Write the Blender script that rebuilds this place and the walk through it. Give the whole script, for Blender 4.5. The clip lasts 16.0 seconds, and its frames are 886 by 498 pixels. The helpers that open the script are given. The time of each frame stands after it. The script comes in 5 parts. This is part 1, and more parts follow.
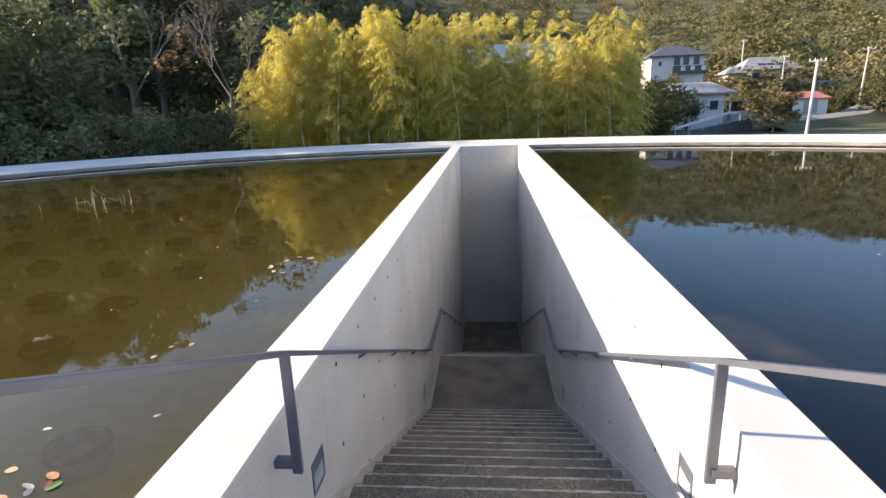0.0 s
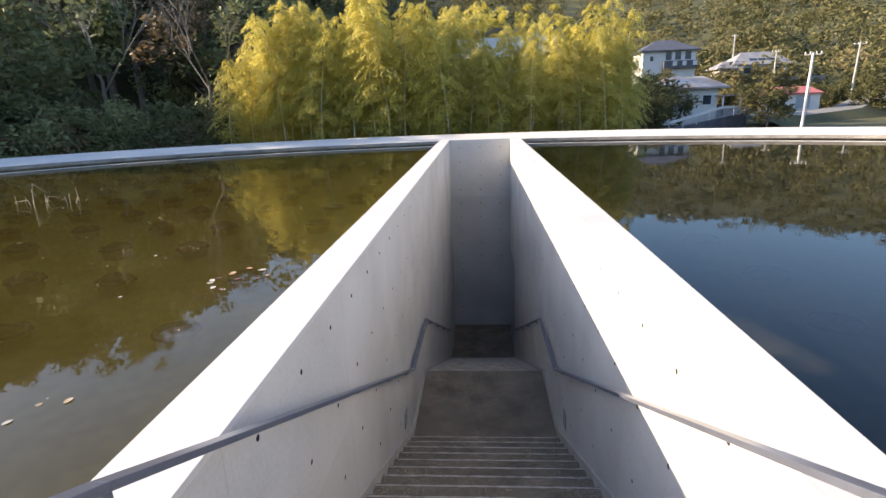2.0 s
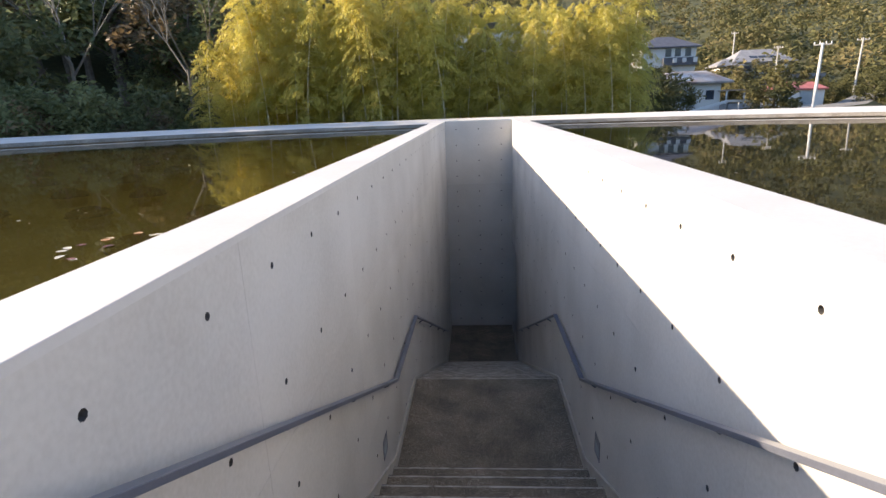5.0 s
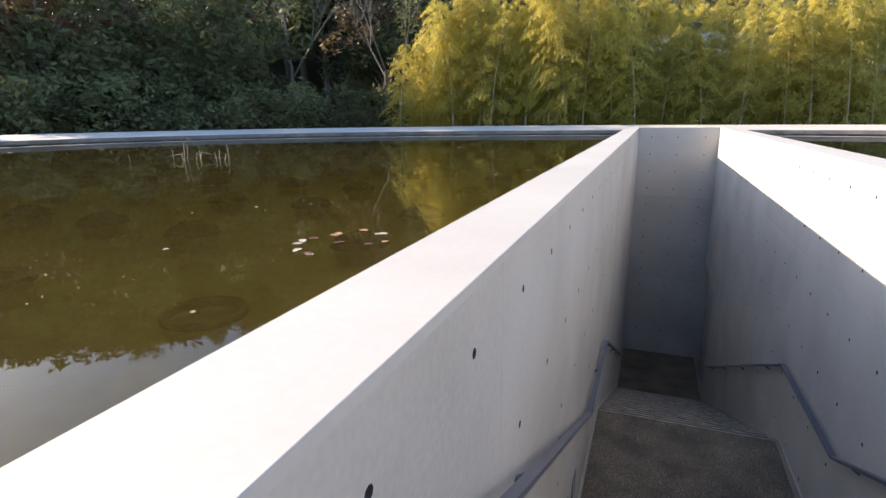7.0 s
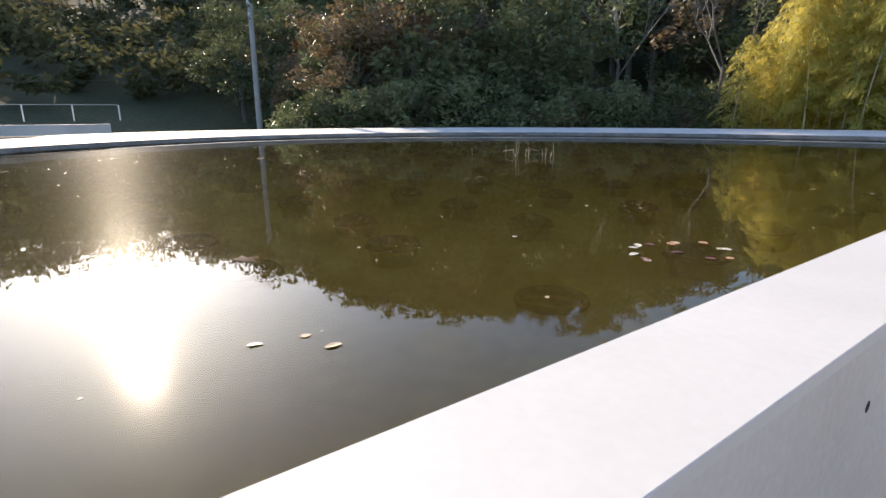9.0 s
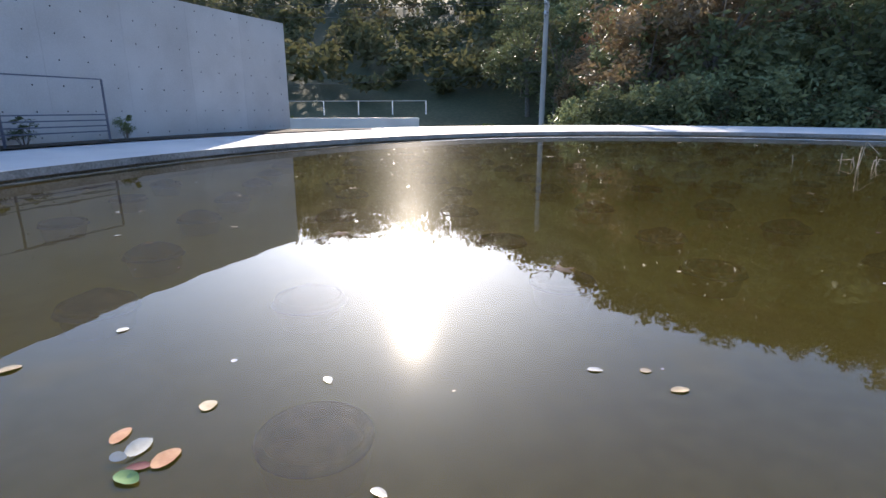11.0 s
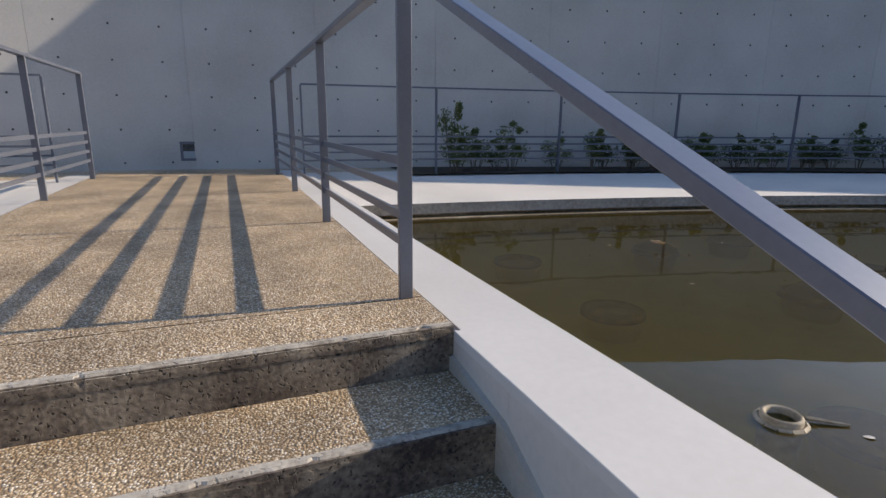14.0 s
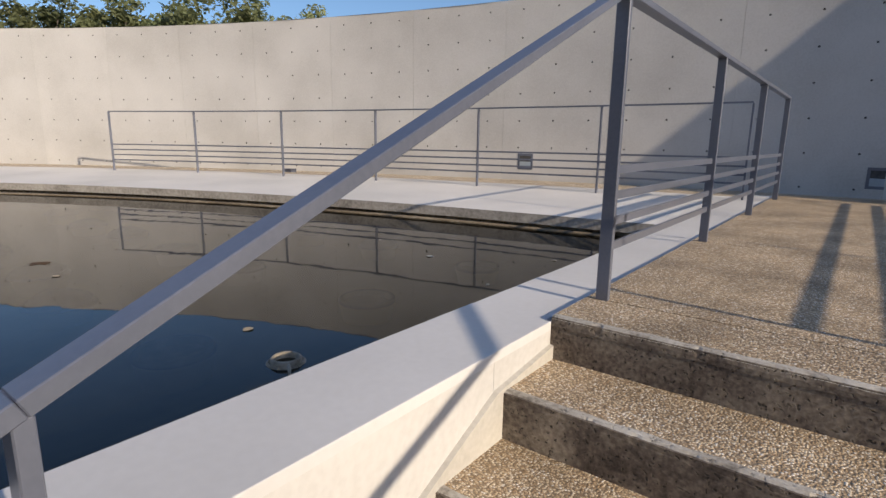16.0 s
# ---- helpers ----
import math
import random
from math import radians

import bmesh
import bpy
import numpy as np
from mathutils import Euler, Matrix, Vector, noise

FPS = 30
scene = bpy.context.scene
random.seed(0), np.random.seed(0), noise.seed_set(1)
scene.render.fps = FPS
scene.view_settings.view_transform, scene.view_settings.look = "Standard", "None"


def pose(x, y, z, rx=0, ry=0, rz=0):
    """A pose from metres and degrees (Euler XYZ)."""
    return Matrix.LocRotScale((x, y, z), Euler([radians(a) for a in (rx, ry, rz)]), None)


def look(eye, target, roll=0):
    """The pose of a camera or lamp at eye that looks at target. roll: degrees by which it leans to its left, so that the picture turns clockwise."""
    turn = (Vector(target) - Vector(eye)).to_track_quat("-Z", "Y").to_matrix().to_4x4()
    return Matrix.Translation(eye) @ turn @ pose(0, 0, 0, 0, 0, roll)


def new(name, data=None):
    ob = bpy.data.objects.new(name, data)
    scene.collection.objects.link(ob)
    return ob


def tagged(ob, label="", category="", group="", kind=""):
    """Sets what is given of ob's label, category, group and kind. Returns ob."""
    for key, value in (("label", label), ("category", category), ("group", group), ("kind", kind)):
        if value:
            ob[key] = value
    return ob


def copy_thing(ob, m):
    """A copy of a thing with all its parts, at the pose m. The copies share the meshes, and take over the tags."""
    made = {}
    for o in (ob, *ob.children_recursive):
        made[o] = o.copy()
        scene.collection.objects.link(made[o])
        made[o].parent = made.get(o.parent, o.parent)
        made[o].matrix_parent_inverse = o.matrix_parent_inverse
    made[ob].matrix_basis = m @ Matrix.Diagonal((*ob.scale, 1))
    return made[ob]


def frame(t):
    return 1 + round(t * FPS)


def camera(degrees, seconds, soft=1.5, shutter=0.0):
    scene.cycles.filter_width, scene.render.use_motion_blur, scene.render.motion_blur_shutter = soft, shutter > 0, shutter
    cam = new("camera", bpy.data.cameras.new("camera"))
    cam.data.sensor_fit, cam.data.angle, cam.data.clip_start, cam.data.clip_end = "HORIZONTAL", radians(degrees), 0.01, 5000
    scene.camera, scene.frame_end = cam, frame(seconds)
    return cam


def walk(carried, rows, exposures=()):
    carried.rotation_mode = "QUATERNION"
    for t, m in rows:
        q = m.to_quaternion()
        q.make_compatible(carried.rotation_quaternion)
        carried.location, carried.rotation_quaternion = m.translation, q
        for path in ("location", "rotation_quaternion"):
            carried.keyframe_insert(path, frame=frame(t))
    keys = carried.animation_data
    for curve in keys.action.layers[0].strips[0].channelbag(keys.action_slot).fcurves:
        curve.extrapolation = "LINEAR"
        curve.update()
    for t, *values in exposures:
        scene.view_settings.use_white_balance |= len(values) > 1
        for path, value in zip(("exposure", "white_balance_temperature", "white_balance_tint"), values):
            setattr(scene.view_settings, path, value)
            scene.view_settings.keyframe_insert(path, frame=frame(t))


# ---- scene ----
cam = camera(79.6, 16.0)
PATH = [
    (0, (-0.018, -0.566, 1.322), (-0.194, 1.359, 0.809), -2.1),
    (0.5, (-0.011, -0.314, 1.293), (-0.184, 1.608, 0.766), -2.1),
    (1, (-0.041, -0.02, 1.261), (-0.199, 1.901, 0.728), -1.8),
    (1.5, (-0.003, 0.226, 1.215), (-0.152, 2.15, 0.687), -2.1),
    (2, (-0.004, 0.464, 1.164), (-0.148, 2.388, 0.637), -2.1),
    (2.5, (-0.062, 0.685, 1.051), (-0.195, 2.612, 0.53), -1.9),
    (3, (-0.067, 0.936, 0.944), (-0.187, 2.862, 0.421), -1.9),
    (3.5, (-0.039, 1.195, 0.824), (-0.158, 3.121, 0.3), -2.1),
    (6, (-0.213, 2.343, 0.317), (-0.384, 4.268, -0.197), -1.9),
    (6.5, (-0.431, 2.38, 0.386), (-0.809, 4.279, -0.116), -1.4),
    (7, (-0.585, 2.357, 0.412), (-1.295, 4.161, -0.08), -0.7),
    (7.5, (-0.649, 2.334, 0.408), (-1.652, 3.996, -0.071), -0.9),
    (8, (-0.679, 2.273, 0.42), (-1.894, 3.787, -0.063), -0.5),
    (8.5, (-0.677, 2.208, 0.434), (-2.083, 3.544, -0.053), -0.3),
    (11, (-0.853, 1.884, 0.558), (-2.765, 2.168, 0.045), -0.0),
    (11.5, (-0.856, 1.828, 0.568), (-2.789, 1.757, 0.057), -0.1),
    (12, (-0.816, 1.743, 0.583), (-2.697, 1.29, 0.077), 0.3),
    (12.5, (-0.757, 1.651, 0.596), (-2.478, 0.767, 0.09), 0.0),
    (13, (-0.65, 1.545, 0.587), (-2.088, 0.244, 0.097), 0.1),
    (13.5, (-0.488, 1.439, 0.593), (-1.568, -0.177, 0.123), 0.6),
    (14, (-0.388, 1.428, 0.61), (-1.118, -0.376, 0.15), 0.5),
    (14.5, (-0.318, 1.358, 0.592), (-0.597, -0.572, 0.15), 0.4),
    (15, (-0.193, 1.421, 0.588), (0.1, -0.512, 0.164), 0.4),
    (15.5, (0.038, 1.458, 0.57), (0.866, -0.317, 0.166), 0.1),
    (16, (0.242, 1.591, 0.575), (1.443, 0.041, 0.179), 0.8),
]
walk(cam, [(t, look(eye, target, roll)) for t, eye, target, roll in PATH], [(0, 1.3, 7400, 14), (6, 1.2, 7400, 14), (8.5, 1.0, 7200, 13), (11, 1.15, 6300, 14), (12, 0.72, 6200, 15), (12.5, 0.62, 6200, 15), (13.5, 0.38, 6700, 13), (14.5, 0.45, 6900, 12), (15, 0.45, 6900, 12), (16, 0.05, 6800, 13)])

# ---- light ----
SUN_AZ, SUN_EL = radians(85.0), radians(20.9)   # left of the stair's axis, above the horizon
world = bpy.data.worlds.new("sky")
scene.world = world
world.use_nodes = True
wn = world.node_tree
sky = wn.nodes.new("ShaderNodeTexSky")
sky.sky_type, sky.sun_disc = "NISHITA", False
sky.sun_elevation, sky.sun_rotation = SUN_EL, -SUN_AZ
sky.dust_density, sky.ozone_density, sky.altitude = 1.6, 5.0, 60
cloud = wn.nodes.new("ShaderNodeTexNoise")
cloud.inputs["Scale"].default_value, cloud.inputs["Detail"].default_value = 2.6, 8
cloud_at = wn.nodes.new("ShaderNodeTexCoord")
squash = wn.nodes.new("ShaderNodeMapping")
squash.inputs["Scale"].default_value = (1, 1, 2.6)
wn.links.new(cloud_at.outputs["Generated"], squash.inputs[0])
wn.links.new(squash.outputs[0], cloud.inputs["Vector"])
cover = wn.nodes.new("ShaderNodeMapRange")
cover.inputs["From Min"].default_value, cover.inputs["From Max"].default_value, cover.inputs["To Max"].default_value = 0.60, 0.76, 0.7
wn.links.new(cloud.outputs["Fac"], cover.inputs["Value"])
haze = wn.nodes.new("ShaderNodeMix")
haze.data_type = "RGBA"
wn.links.new(cover.outputs[0], haze.inputs["Factor"])
wn.links.new(sky.outputs[0], haze.inputs[6])
haze.inputs[7].default_value = (5.0, 5.0, 5.2, 1)
wn.links.new(haze.outputs[2], wn.nodes["Background"].inputs[0])
wn.nodes["Background"].inputs[1].default_value = 0.15
sun_data = bpy.data.lights.new("sun", "SUN")
sun_data.energy, sun_data.angle, sun_data.color = 4.8, radians(0.6), (1.0, 0.87, 0.70)
sun = new("sun", sun_data)
to_sun = Vector((-math.sin(SUN_AZ) * math.cos(SUN_EL), math.cos(SUN_AZ) * math.cos(SUN_EL), math.sin(SUN_EL)))
sun.matrix_world = look(to_sun * 60, (0, 0, 0))


# ---- materials ----
def material(name, stops, rough=0.8, scale=3.0, fine=60.0, fine_mix=0.25, bump=0.1, bump_dist=0.004, metal=0.0,
             each=0.0, through_light=0.0, spec=0.5):
    """Colour from coarse and fine noise over stops (position, rgb); each: lightness spread from piece to piece."""
    m = bpy.data.materials.new(name)
    m.use_nodes = True
    t = m.node_tree
    nodes, links = t.nodes, t.links
    bsdf = nodes["Principled BSDF"]
    geo = nodes.new("ShaderNodeNewGeometry")
    big = nodes.new("ShaderNodeTexNoise")
    big.inputs["Scale"].default_value, big.inputs["Detail"].default_value = scale, 6
    small = nodes.new("ShaderNodeTexNoise")
    small.inputs["Scale"].default_value, small.inputs["Detail"].default_value = fine, 3
    links.new(geo.outputs["Position"], big.inputs["Vector"])
    links.new(geo.outputs["Position"], small.inputs["Vector"])
    mix = nodes.new("ShaderNodeMix")
    mix.inputs["Factor"].default_value = fine_mix
    links.new(big.outputs["Fac"], mix.inputs["A"])
    links.new(small.outputs["Fac"], mix.inputs["B"])
    ramp = nodes.new("ShaderNodeValToRGB")
    el = ramp.color_ramp.elements
    while len(el) < len(stops):
        el.new(0.5)
    for e, (p, c) in zip(el, stops):
        e.position, e.color = p, (*c, 1)
    links.new(mix.outputs["Result"], ramp.inputs["Fac"])
    colour = ramp.outputs["Color"]
    if each:
        info = nodes.new("ShaderNodeObjectInfo")
        val = nodes.new("ShaderNodeMapRange")
        val.inputs["To Min"].default_value, val.inputs["To Max"].default_value = 1 - each, 1 + each
        links.new(info.outputs["Random"], val.inputs["Value"])
        hsv = nodes.new("ShaderNodeHueSaturation")
        links.new(val.outputs[0], hsv.inputs["Value"])
        links.new(colour, hsv.inputs["Color"])
        colour = hsv.outputs["Color"]
    links.new(colour, bsdf.inputs["Base Color"])
    bsdf.inputs["Roughness"].default_value, bsdf.inputs["Metallic"].default_value = rough, metal
    bsdf.inputs["Specular IOR Level"].default_value = spec
    if bump:
        b = nodes.new("ShaderNodeBump")
        b.inputs["Strength"].default_value, b.inputs["Distance"].default_value = bump, bump_dist
        links.new(mix.outputs["Result"], b.inputs["Height"])
        links.new(b.outputs["Normal"], bsdf.inputs["Normal"])
    if through_light:
        tr = nodes.new("ShaderNodeBsdfTranslucent")
        links.new(colour, tr.inputs["Color"])
        ms = nodes.new("ShaderNodeMixShader")
        ms.inputs[0].default_value = through_light
        links.new(bsdf.outputs[0], ms.inputs[1])
        links.new(tr.outputs[0], ms.inputs[2])
        links.new(ms.outputs[0], nodes["Material Output"].inputs["Surface"])
    return m


def pebbled(name, stops, size=0.0065, joint=(0.16, 0.14, 0.11), dirt=0.5):
    """Exposed aggregate: small stones set in mortar, with broad stains."""
    m = bpy.data.materials.new(name)
    m.use_nodes = True
    t = m.node_tree
    nodes, links = t.nodes, t.links
    bsdf = nodes["Principled BSDF"]
    geo = nodes.new("ShaderNodeNewGeometry")
    vor = nodes.new("ShaderNodeTexVoronoi")
    vor.inputs["Scale"].default_value = 1 / size
    links.new(geo.outputs["Position"], vor.inputs["Vector"])
    sep = nodes.new("ShaderNodeSeparateColor")
    links.new(vor.outputs["Color"], sep.inputs[0])
    ramp = nodes.new("ShaderNodeValToRGB")
    el = ramp.color_ramp.elements
    while len(el) < len(stops):
        el.new(0.5)
    for e, (p, c) in zip(el, stops):
        e.position, e.color = p, (*c, 1)
    links.new(sep.outputs[0], ramp.inputs[0])
    gap = nodes.new("ShaderNodeMapRange")
    gap.inputs["From Min"].default_value, gap.inputs["From Max"].default_value = 0.42, 0.62
    links.new(vor.outputs["Distance"], gap.inputs["Value"])
    mix = nodes.new("ShaderNodeMix")
    mix.data_type = "RGBA"
    links.new(gap.outputs[0], mix.inputs["Factor"])
    links.new(ramp.outputs[0], mix.inputs[6])
    mix.inputs[7].default_value = (*joint, 1)
    stain = nodes.new("ShaderNodeTexNoise")
    stain.inputs["Scale"].default_value, stain.inputs["Detail"].default_value = 2.3, 5
    links.new(geo.outputs["Position"], stain.inputs["Vector"])
    amount = nodes.new("ShaderNodeMapRange")
    amount.inputs["From Min"].default_value, amount.inputs["From Max"].default_value = 0.35, 0.7
    amount.inputs["To Min"].default_value, amount.inputs["To Max"].default_value = 1.15, 1.0 - dirt * 0.6
    links.new(stain.outputs["Fac"], amount.inputs["Value"])
    hsv = nodes.new("ShaderNodeHueSaturation")
    links.new(amount.outputs[0], hsv.inputs["Value"])
    links.new(mix.outputs[2], hsv.inputs["Color"])
    links.new(hsv.outputs[0], bsdf.inputs["Base Color"])
    bsdf.inputs["Roughness"].default_value = 0.75
    b = nodes.new("ShaderNodeBump")
    b.invert = True
    b.inputs["Strength"].default_value, b.inputs["Distance"].default_value = 0.6, 0.005
    links.new(vor.outputs["Distance"], b.inputs["Height"])
    links.new(b.outputs[0], bsdf.inputs["Normal"])
    return m


def pitted(name, stops, patch, pits):
    """Old poured concrete: broad stains over fine grain, peppered with small dark air holes."""
    m = material(name, stops, 0.92, patch, 70, 0.38, 0.7, 0.006)
    nodes, links = m.node_tree.nodes, m.node_tree.links
    bsdf = nodes["Principled BSDF"]
    colour = bsdf.inputs["Base Color"].links[0].from_socket
    geo = nodes.new("ShaderNodeNewGeometry")
    warp = nodes.new("ShaderNodeTexNoise")
    warp.inputs["Scale"].default_value, warp.inputs["Detail"].default_value = 38, 3
    links.new(geo.outputs["Position"], warp.inputs["Vector"])
    shift = nodes.new("ShaderNodeVectorMath")
    shift.operation = "MULTIPLY_ADD"
    shift.inputs[1].default_value = (0.05, 0.05, 0.05)
    links.new(warp.outputs["Color"], shift.inputs[0])
    links.new(geo.outputs["Position"], shift.inputs[2])
    vor = nodes.new("ShaderNodeTexVoronoi")
    vor.inputs["Scale"].default_value = 55
    links.new(shift.outputs[0], vor.inputs["Vector"])
    hole = nodes.new("ShaderNodeMapRange")
    hole.inputs["From Min"].default_value, hole.inputs["From Max"].default_value = 0.12, 0.30
    hole.inputs["To Min"].default_value, hole.inputs["To Max"].default_value = 1.0 - pits, 1.0
    links.new(vor.outputs["Distance"], hole.inputs["Value"])
    dark = nodes.new("ShaderNodeHueSaturation")
    links.new(hole.outputs[0], dark.inputs["Value"])
    links.new(colour, dark.inputs["Color"])
    links.new(dark.outputs[0], bsdf.inputs["Base Color"])
    relief = nodes.new("ShaderNodeBump")
    relief.inputs["Strength"].default_value, relief.inputs["Distance"].default_value = 0.8, 0.006
    links.new(hole.outputs[0], relief.inputs["Height"])
    links.new(bsdf.inputs["Normal"].links[0].from_socket, relief.inputs["Normal"])
    links.new(relief.outputs[0], bsdf.inputs["Normal"])
    return m


def pond_water(name, murky, tint, cloudy):
    """Green pond water: a reflecting surface with a faint film, over a tinted, slightly cloudy body."""
    m = bpy.data.materials.new(name)
    m.use_nodes = True
    t = m.node_tree
    nodes, links = t.nodes, t.links
    nodes.remove(nodes["Principled BSDF"])
    geo = nodes.new("ShaderNodeNewGeometry")
    wave = nodes.new("ShaderNodeTexNoise")
    wave.inputs["Scale"].default_value, wave.inputs["Detail"].default_value = 3.2, 2.0
    links.new(geo.outputs["Position"], wave.inputs["Vector"])
    b = nodes.new("ShaderNodeBump")
    b.inputs["Strength"].default_value, b.inputs["Distance"].default_value = 0.06, 0.012
    links.new(wave.outputs["Fac"], b.inputs["Height"])
    clear = nodes.new("ShaderNodeBsdfTransparent")
    clear.inputs[0].default_value = (*tint, 1)
    murk = nodes.new("ShaderNodeBsdfDiffuse")
    murk.inputs[0].default_value = (*murky, 1)
    body = nodes.new("ShaderNodeMixShader")
    body.inputs[0].default_value = cloudy
    links.new(clear.outputs[0], body.inputs[1])
    links.new(murk.outputs[0], body.inputs[2])
    gloss = nodes.new("ShaderNodeBsdfGlossy")
    gloss.inputs["Roughness"].default_value = 0.008
    film = nodes.new("ShaderNodeBsdfGlossy")
    film.inputs["Roughness"].default_value = 0.17
    links.new(b.outputs[0], gloss.inputs["Normal"])
    shine = nodes.new("ShaderNodeMixShader")
    shine.inputs[0].default_value = 0.06
    links.new(gloss.outputs[0], shine.inputs[1])
    links.new(film.outputs[0], shine.inputs[2])
    fres = nodes.new("ShaderNodeFresnel")
    fres.inputs[0].default_value = 1.42
    links.new(b.outputs[0], fres.inputs["Normal"])
    top = nodes.new("ShaderNodeMixShader")
    links.new(fres.outputs[0], top.inputs[0])
    links.new(body.outputs[0], top.inputs[1])
    links.new(shine.outputs[0], top.inputs[2])
    links.new(top.outputs[0], nodes["Material Output"].inputs["Surface"])
    return m


CONCRETE = material("concrete", [(0.3, (0.44, 0.43, 0.405)), (0.55, (0.56, 0.55, 0.525)), (0.75, (0.62, 0.61, 0.585))], 0.65, 0.9, 45, 0.3, 0.12, 0.003, each=0.035)
CAP = material("cap_concrete", [(0.3, (0.53, 0.525, 0.51)), (0.5, (0.585, 0.58, 0.565)), (0.66, (0.63, 0.625, 0.61))], 0.68, 1.1, 40, 0.22, 0.06, 0.0015)
SKIRT = material("skirting_plaster", [(0.3, (0.36, 0.34, 0.30)), (0.55, (0.47, 0.45, 0.40)), (0.75, (0.56, 0.54, 0.49))], 0.8, 4.0, 60, 0.35, 0.25, 0.003)
HOLE = material("tie_hole_mortar", [(0.3, (0.05, 0.05, 0.05)), (0.7, (0.11, 0.105, 0.1))], 0.9, 20)
PAVING = material("plaza_concrete", [(0.3, (0.56, 0.55, 0.52)), (0.6, (0.72, 0.70, 0.66))], 0.65, 0.8, 60, 0.3, 0.2, 0.003)
# stained concrete; shadow on the step fronts is also put into this dark tone
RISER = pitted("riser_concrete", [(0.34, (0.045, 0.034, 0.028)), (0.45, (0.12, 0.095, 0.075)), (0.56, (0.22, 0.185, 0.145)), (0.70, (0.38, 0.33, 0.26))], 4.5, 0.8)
NOSING = pitted("worn_nosing", [(0.32, (0.16, 0.14, 0.115)), (0.46, (0.38, 0.35, 0.30)), (0.66, (0.56, 0.53, 0.47))], 9.0, 0.35)
AGGREGATE = pebbled("exposed_aggregate", [(0.0, (0.30, 0.19, 0.10)), (0.25, (0.50, 0.35, 0.20)), (0.6, (0.66, 0.52, 0.34)), (0.85, (0.76, 0.65, 0.48)), (1.0, (0.88, 0.83, 0.74))], 0.0068, (0.27, 0.20, 0.125), 0.6)
# darker aggregate, from the fourth step down
AGGREGATE_DARK = pebbled("dark_aggregate", [(0.0, (0.10, 0.07, 0.045)), (0.35, (0.24, 0.185, 0.125)), (0.7, (0.36, 0.30, 0.22)), (1.0, (0.50, 0.45, 0.37))], 0.0066, (0.09, 0.075, 0.055), 0.7)
GRAVEL = pebbled("beige_gravel", [(0.0, (0.42, 0.33, 0.22)), (0.6, (0.58, 0.48, 0.34)), (1.0, (0.7, 0.62, 0.5))], 0.02, (0.3, 0.24, 0.17), 0.2)
STEEL = material("painted_steel", [(0.3, (0.115, 0.13, 0.17)), (0.7, (0.17, 0.185, 0.23))], 0.3, 3, 80, 0.3, 0.05, 0.001, metal=0.3)
POOL_SIDE = material("stained_pool_side", [(0.3, (0.09, 0.07, 0.05)), (0.5, (0.22, 0.17, 0.11)), (0.7, (0.38, 0.33, 0.25))], 0.8, 2.0, 25, 0.4, 0.3, 0.006)
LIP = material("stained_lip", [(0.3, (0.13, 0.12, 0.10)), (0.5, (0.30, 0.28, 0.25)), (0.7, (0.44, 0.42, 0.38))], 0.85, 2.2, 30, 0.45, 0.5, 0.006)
MUD = material("pond_mud", [(0.3, (0.22, 0.17, 0.05)), (0.5, (0.33, 0.26, 0.08)), (0.7, (0.44, 0.345, 0.12))], 0.9, 0.45, 9, 0.25, 0.4, 0.02)
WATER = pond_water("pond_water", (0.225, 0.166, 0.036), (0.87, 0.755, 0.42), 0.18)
# east copy darker: weaker sun scatter in the murk is put into its colour
WATER_EAST = pond_water("pond_water_dim_scatter", (0.03, 0.03, 0.02), (0.30, 0.27, 0.20), 0.15)
SOIL = material("dark_soil", [(0.3, (0.035, 0.028, 0.02)), (0.7, (0.08, 0.06, 0.04))], 0.95, 5, 60, 0.5, 0.8, 0.02)
GROUND = material("grassy_ground", [(0.3, (0.03, 0.04, 0.016)), (0.5, (0.07, 0.075, 0.028)), (0.7, (0.14, 0.125, 0.06))], 0.95, 0.09, 3, 0.4, 0.6, 0.1)
WHITE_WALL = material("white_render", [(0.3, (0.66, 0.66, 0.64)), (0.7, (0.80, 0.80, 0.78))], 0.8, 0.7, 12)
ROOF_DARK = material("dark_roof_tiles", [(0.3, (0.06, 0.065, 0.085)), (0.7, (0.13, 0.135, 0.16))], 0.5, 1.5, 20)
ROOF_GREY = material("grey_roof_tiles", [(0.3, (0.20, 0.20, 0.21)), (0.7, (0.36, 0.36, 0.37))], 0.55, 1.5, 20)
ROOF_RUST = material("weathered_sheet_roof", [(0.3, (0.20, 0.13, 0.10)), (0.5, (0.34, 0.30, 0.28)), (0.7, (0.45, 0.48, 0.52))], 0.6, 0.6, 10)
ROOF_RED = material("red_sheet_roof", [(0.3, (0.42, 0.12, 0.10)), (0.7, (0.58, 0.2, 0.17))], 0.5, 0.8, 12)
PANE = material("dark_window_glass", [(0.3, (0.02, 0.03, 0.05)), (0.7, (0.06, 0.08, 0.11))], 0.1, 0.5)
SHUTTER = material("blue_grey_shutter", [(0.3, (0.28, 0.34, 0.38)), (0.7, (0.40, 0.46, 0.50))], 0.5, 1.0, 30)
PALE_METAL = material("white_painted_metal", [(0.3, (0.62, 0.63, 0.64)), (0.7, (0.78, 0.78, 0.78))], 0.4, 1.0, 20)
ROAD = material("asphalt_road", [(0.3, (0.16, 0.16, 0.155)), (0.7, (0.26, 0.255, 0.24))], 0.9, 1.0, 30)
POLE = material("concrete_pole", [(0.3, (0.34, 0.34, 0.33)), (0.7, (0.48, 0.47, 0.45))], 0.8, 1.0, 20)
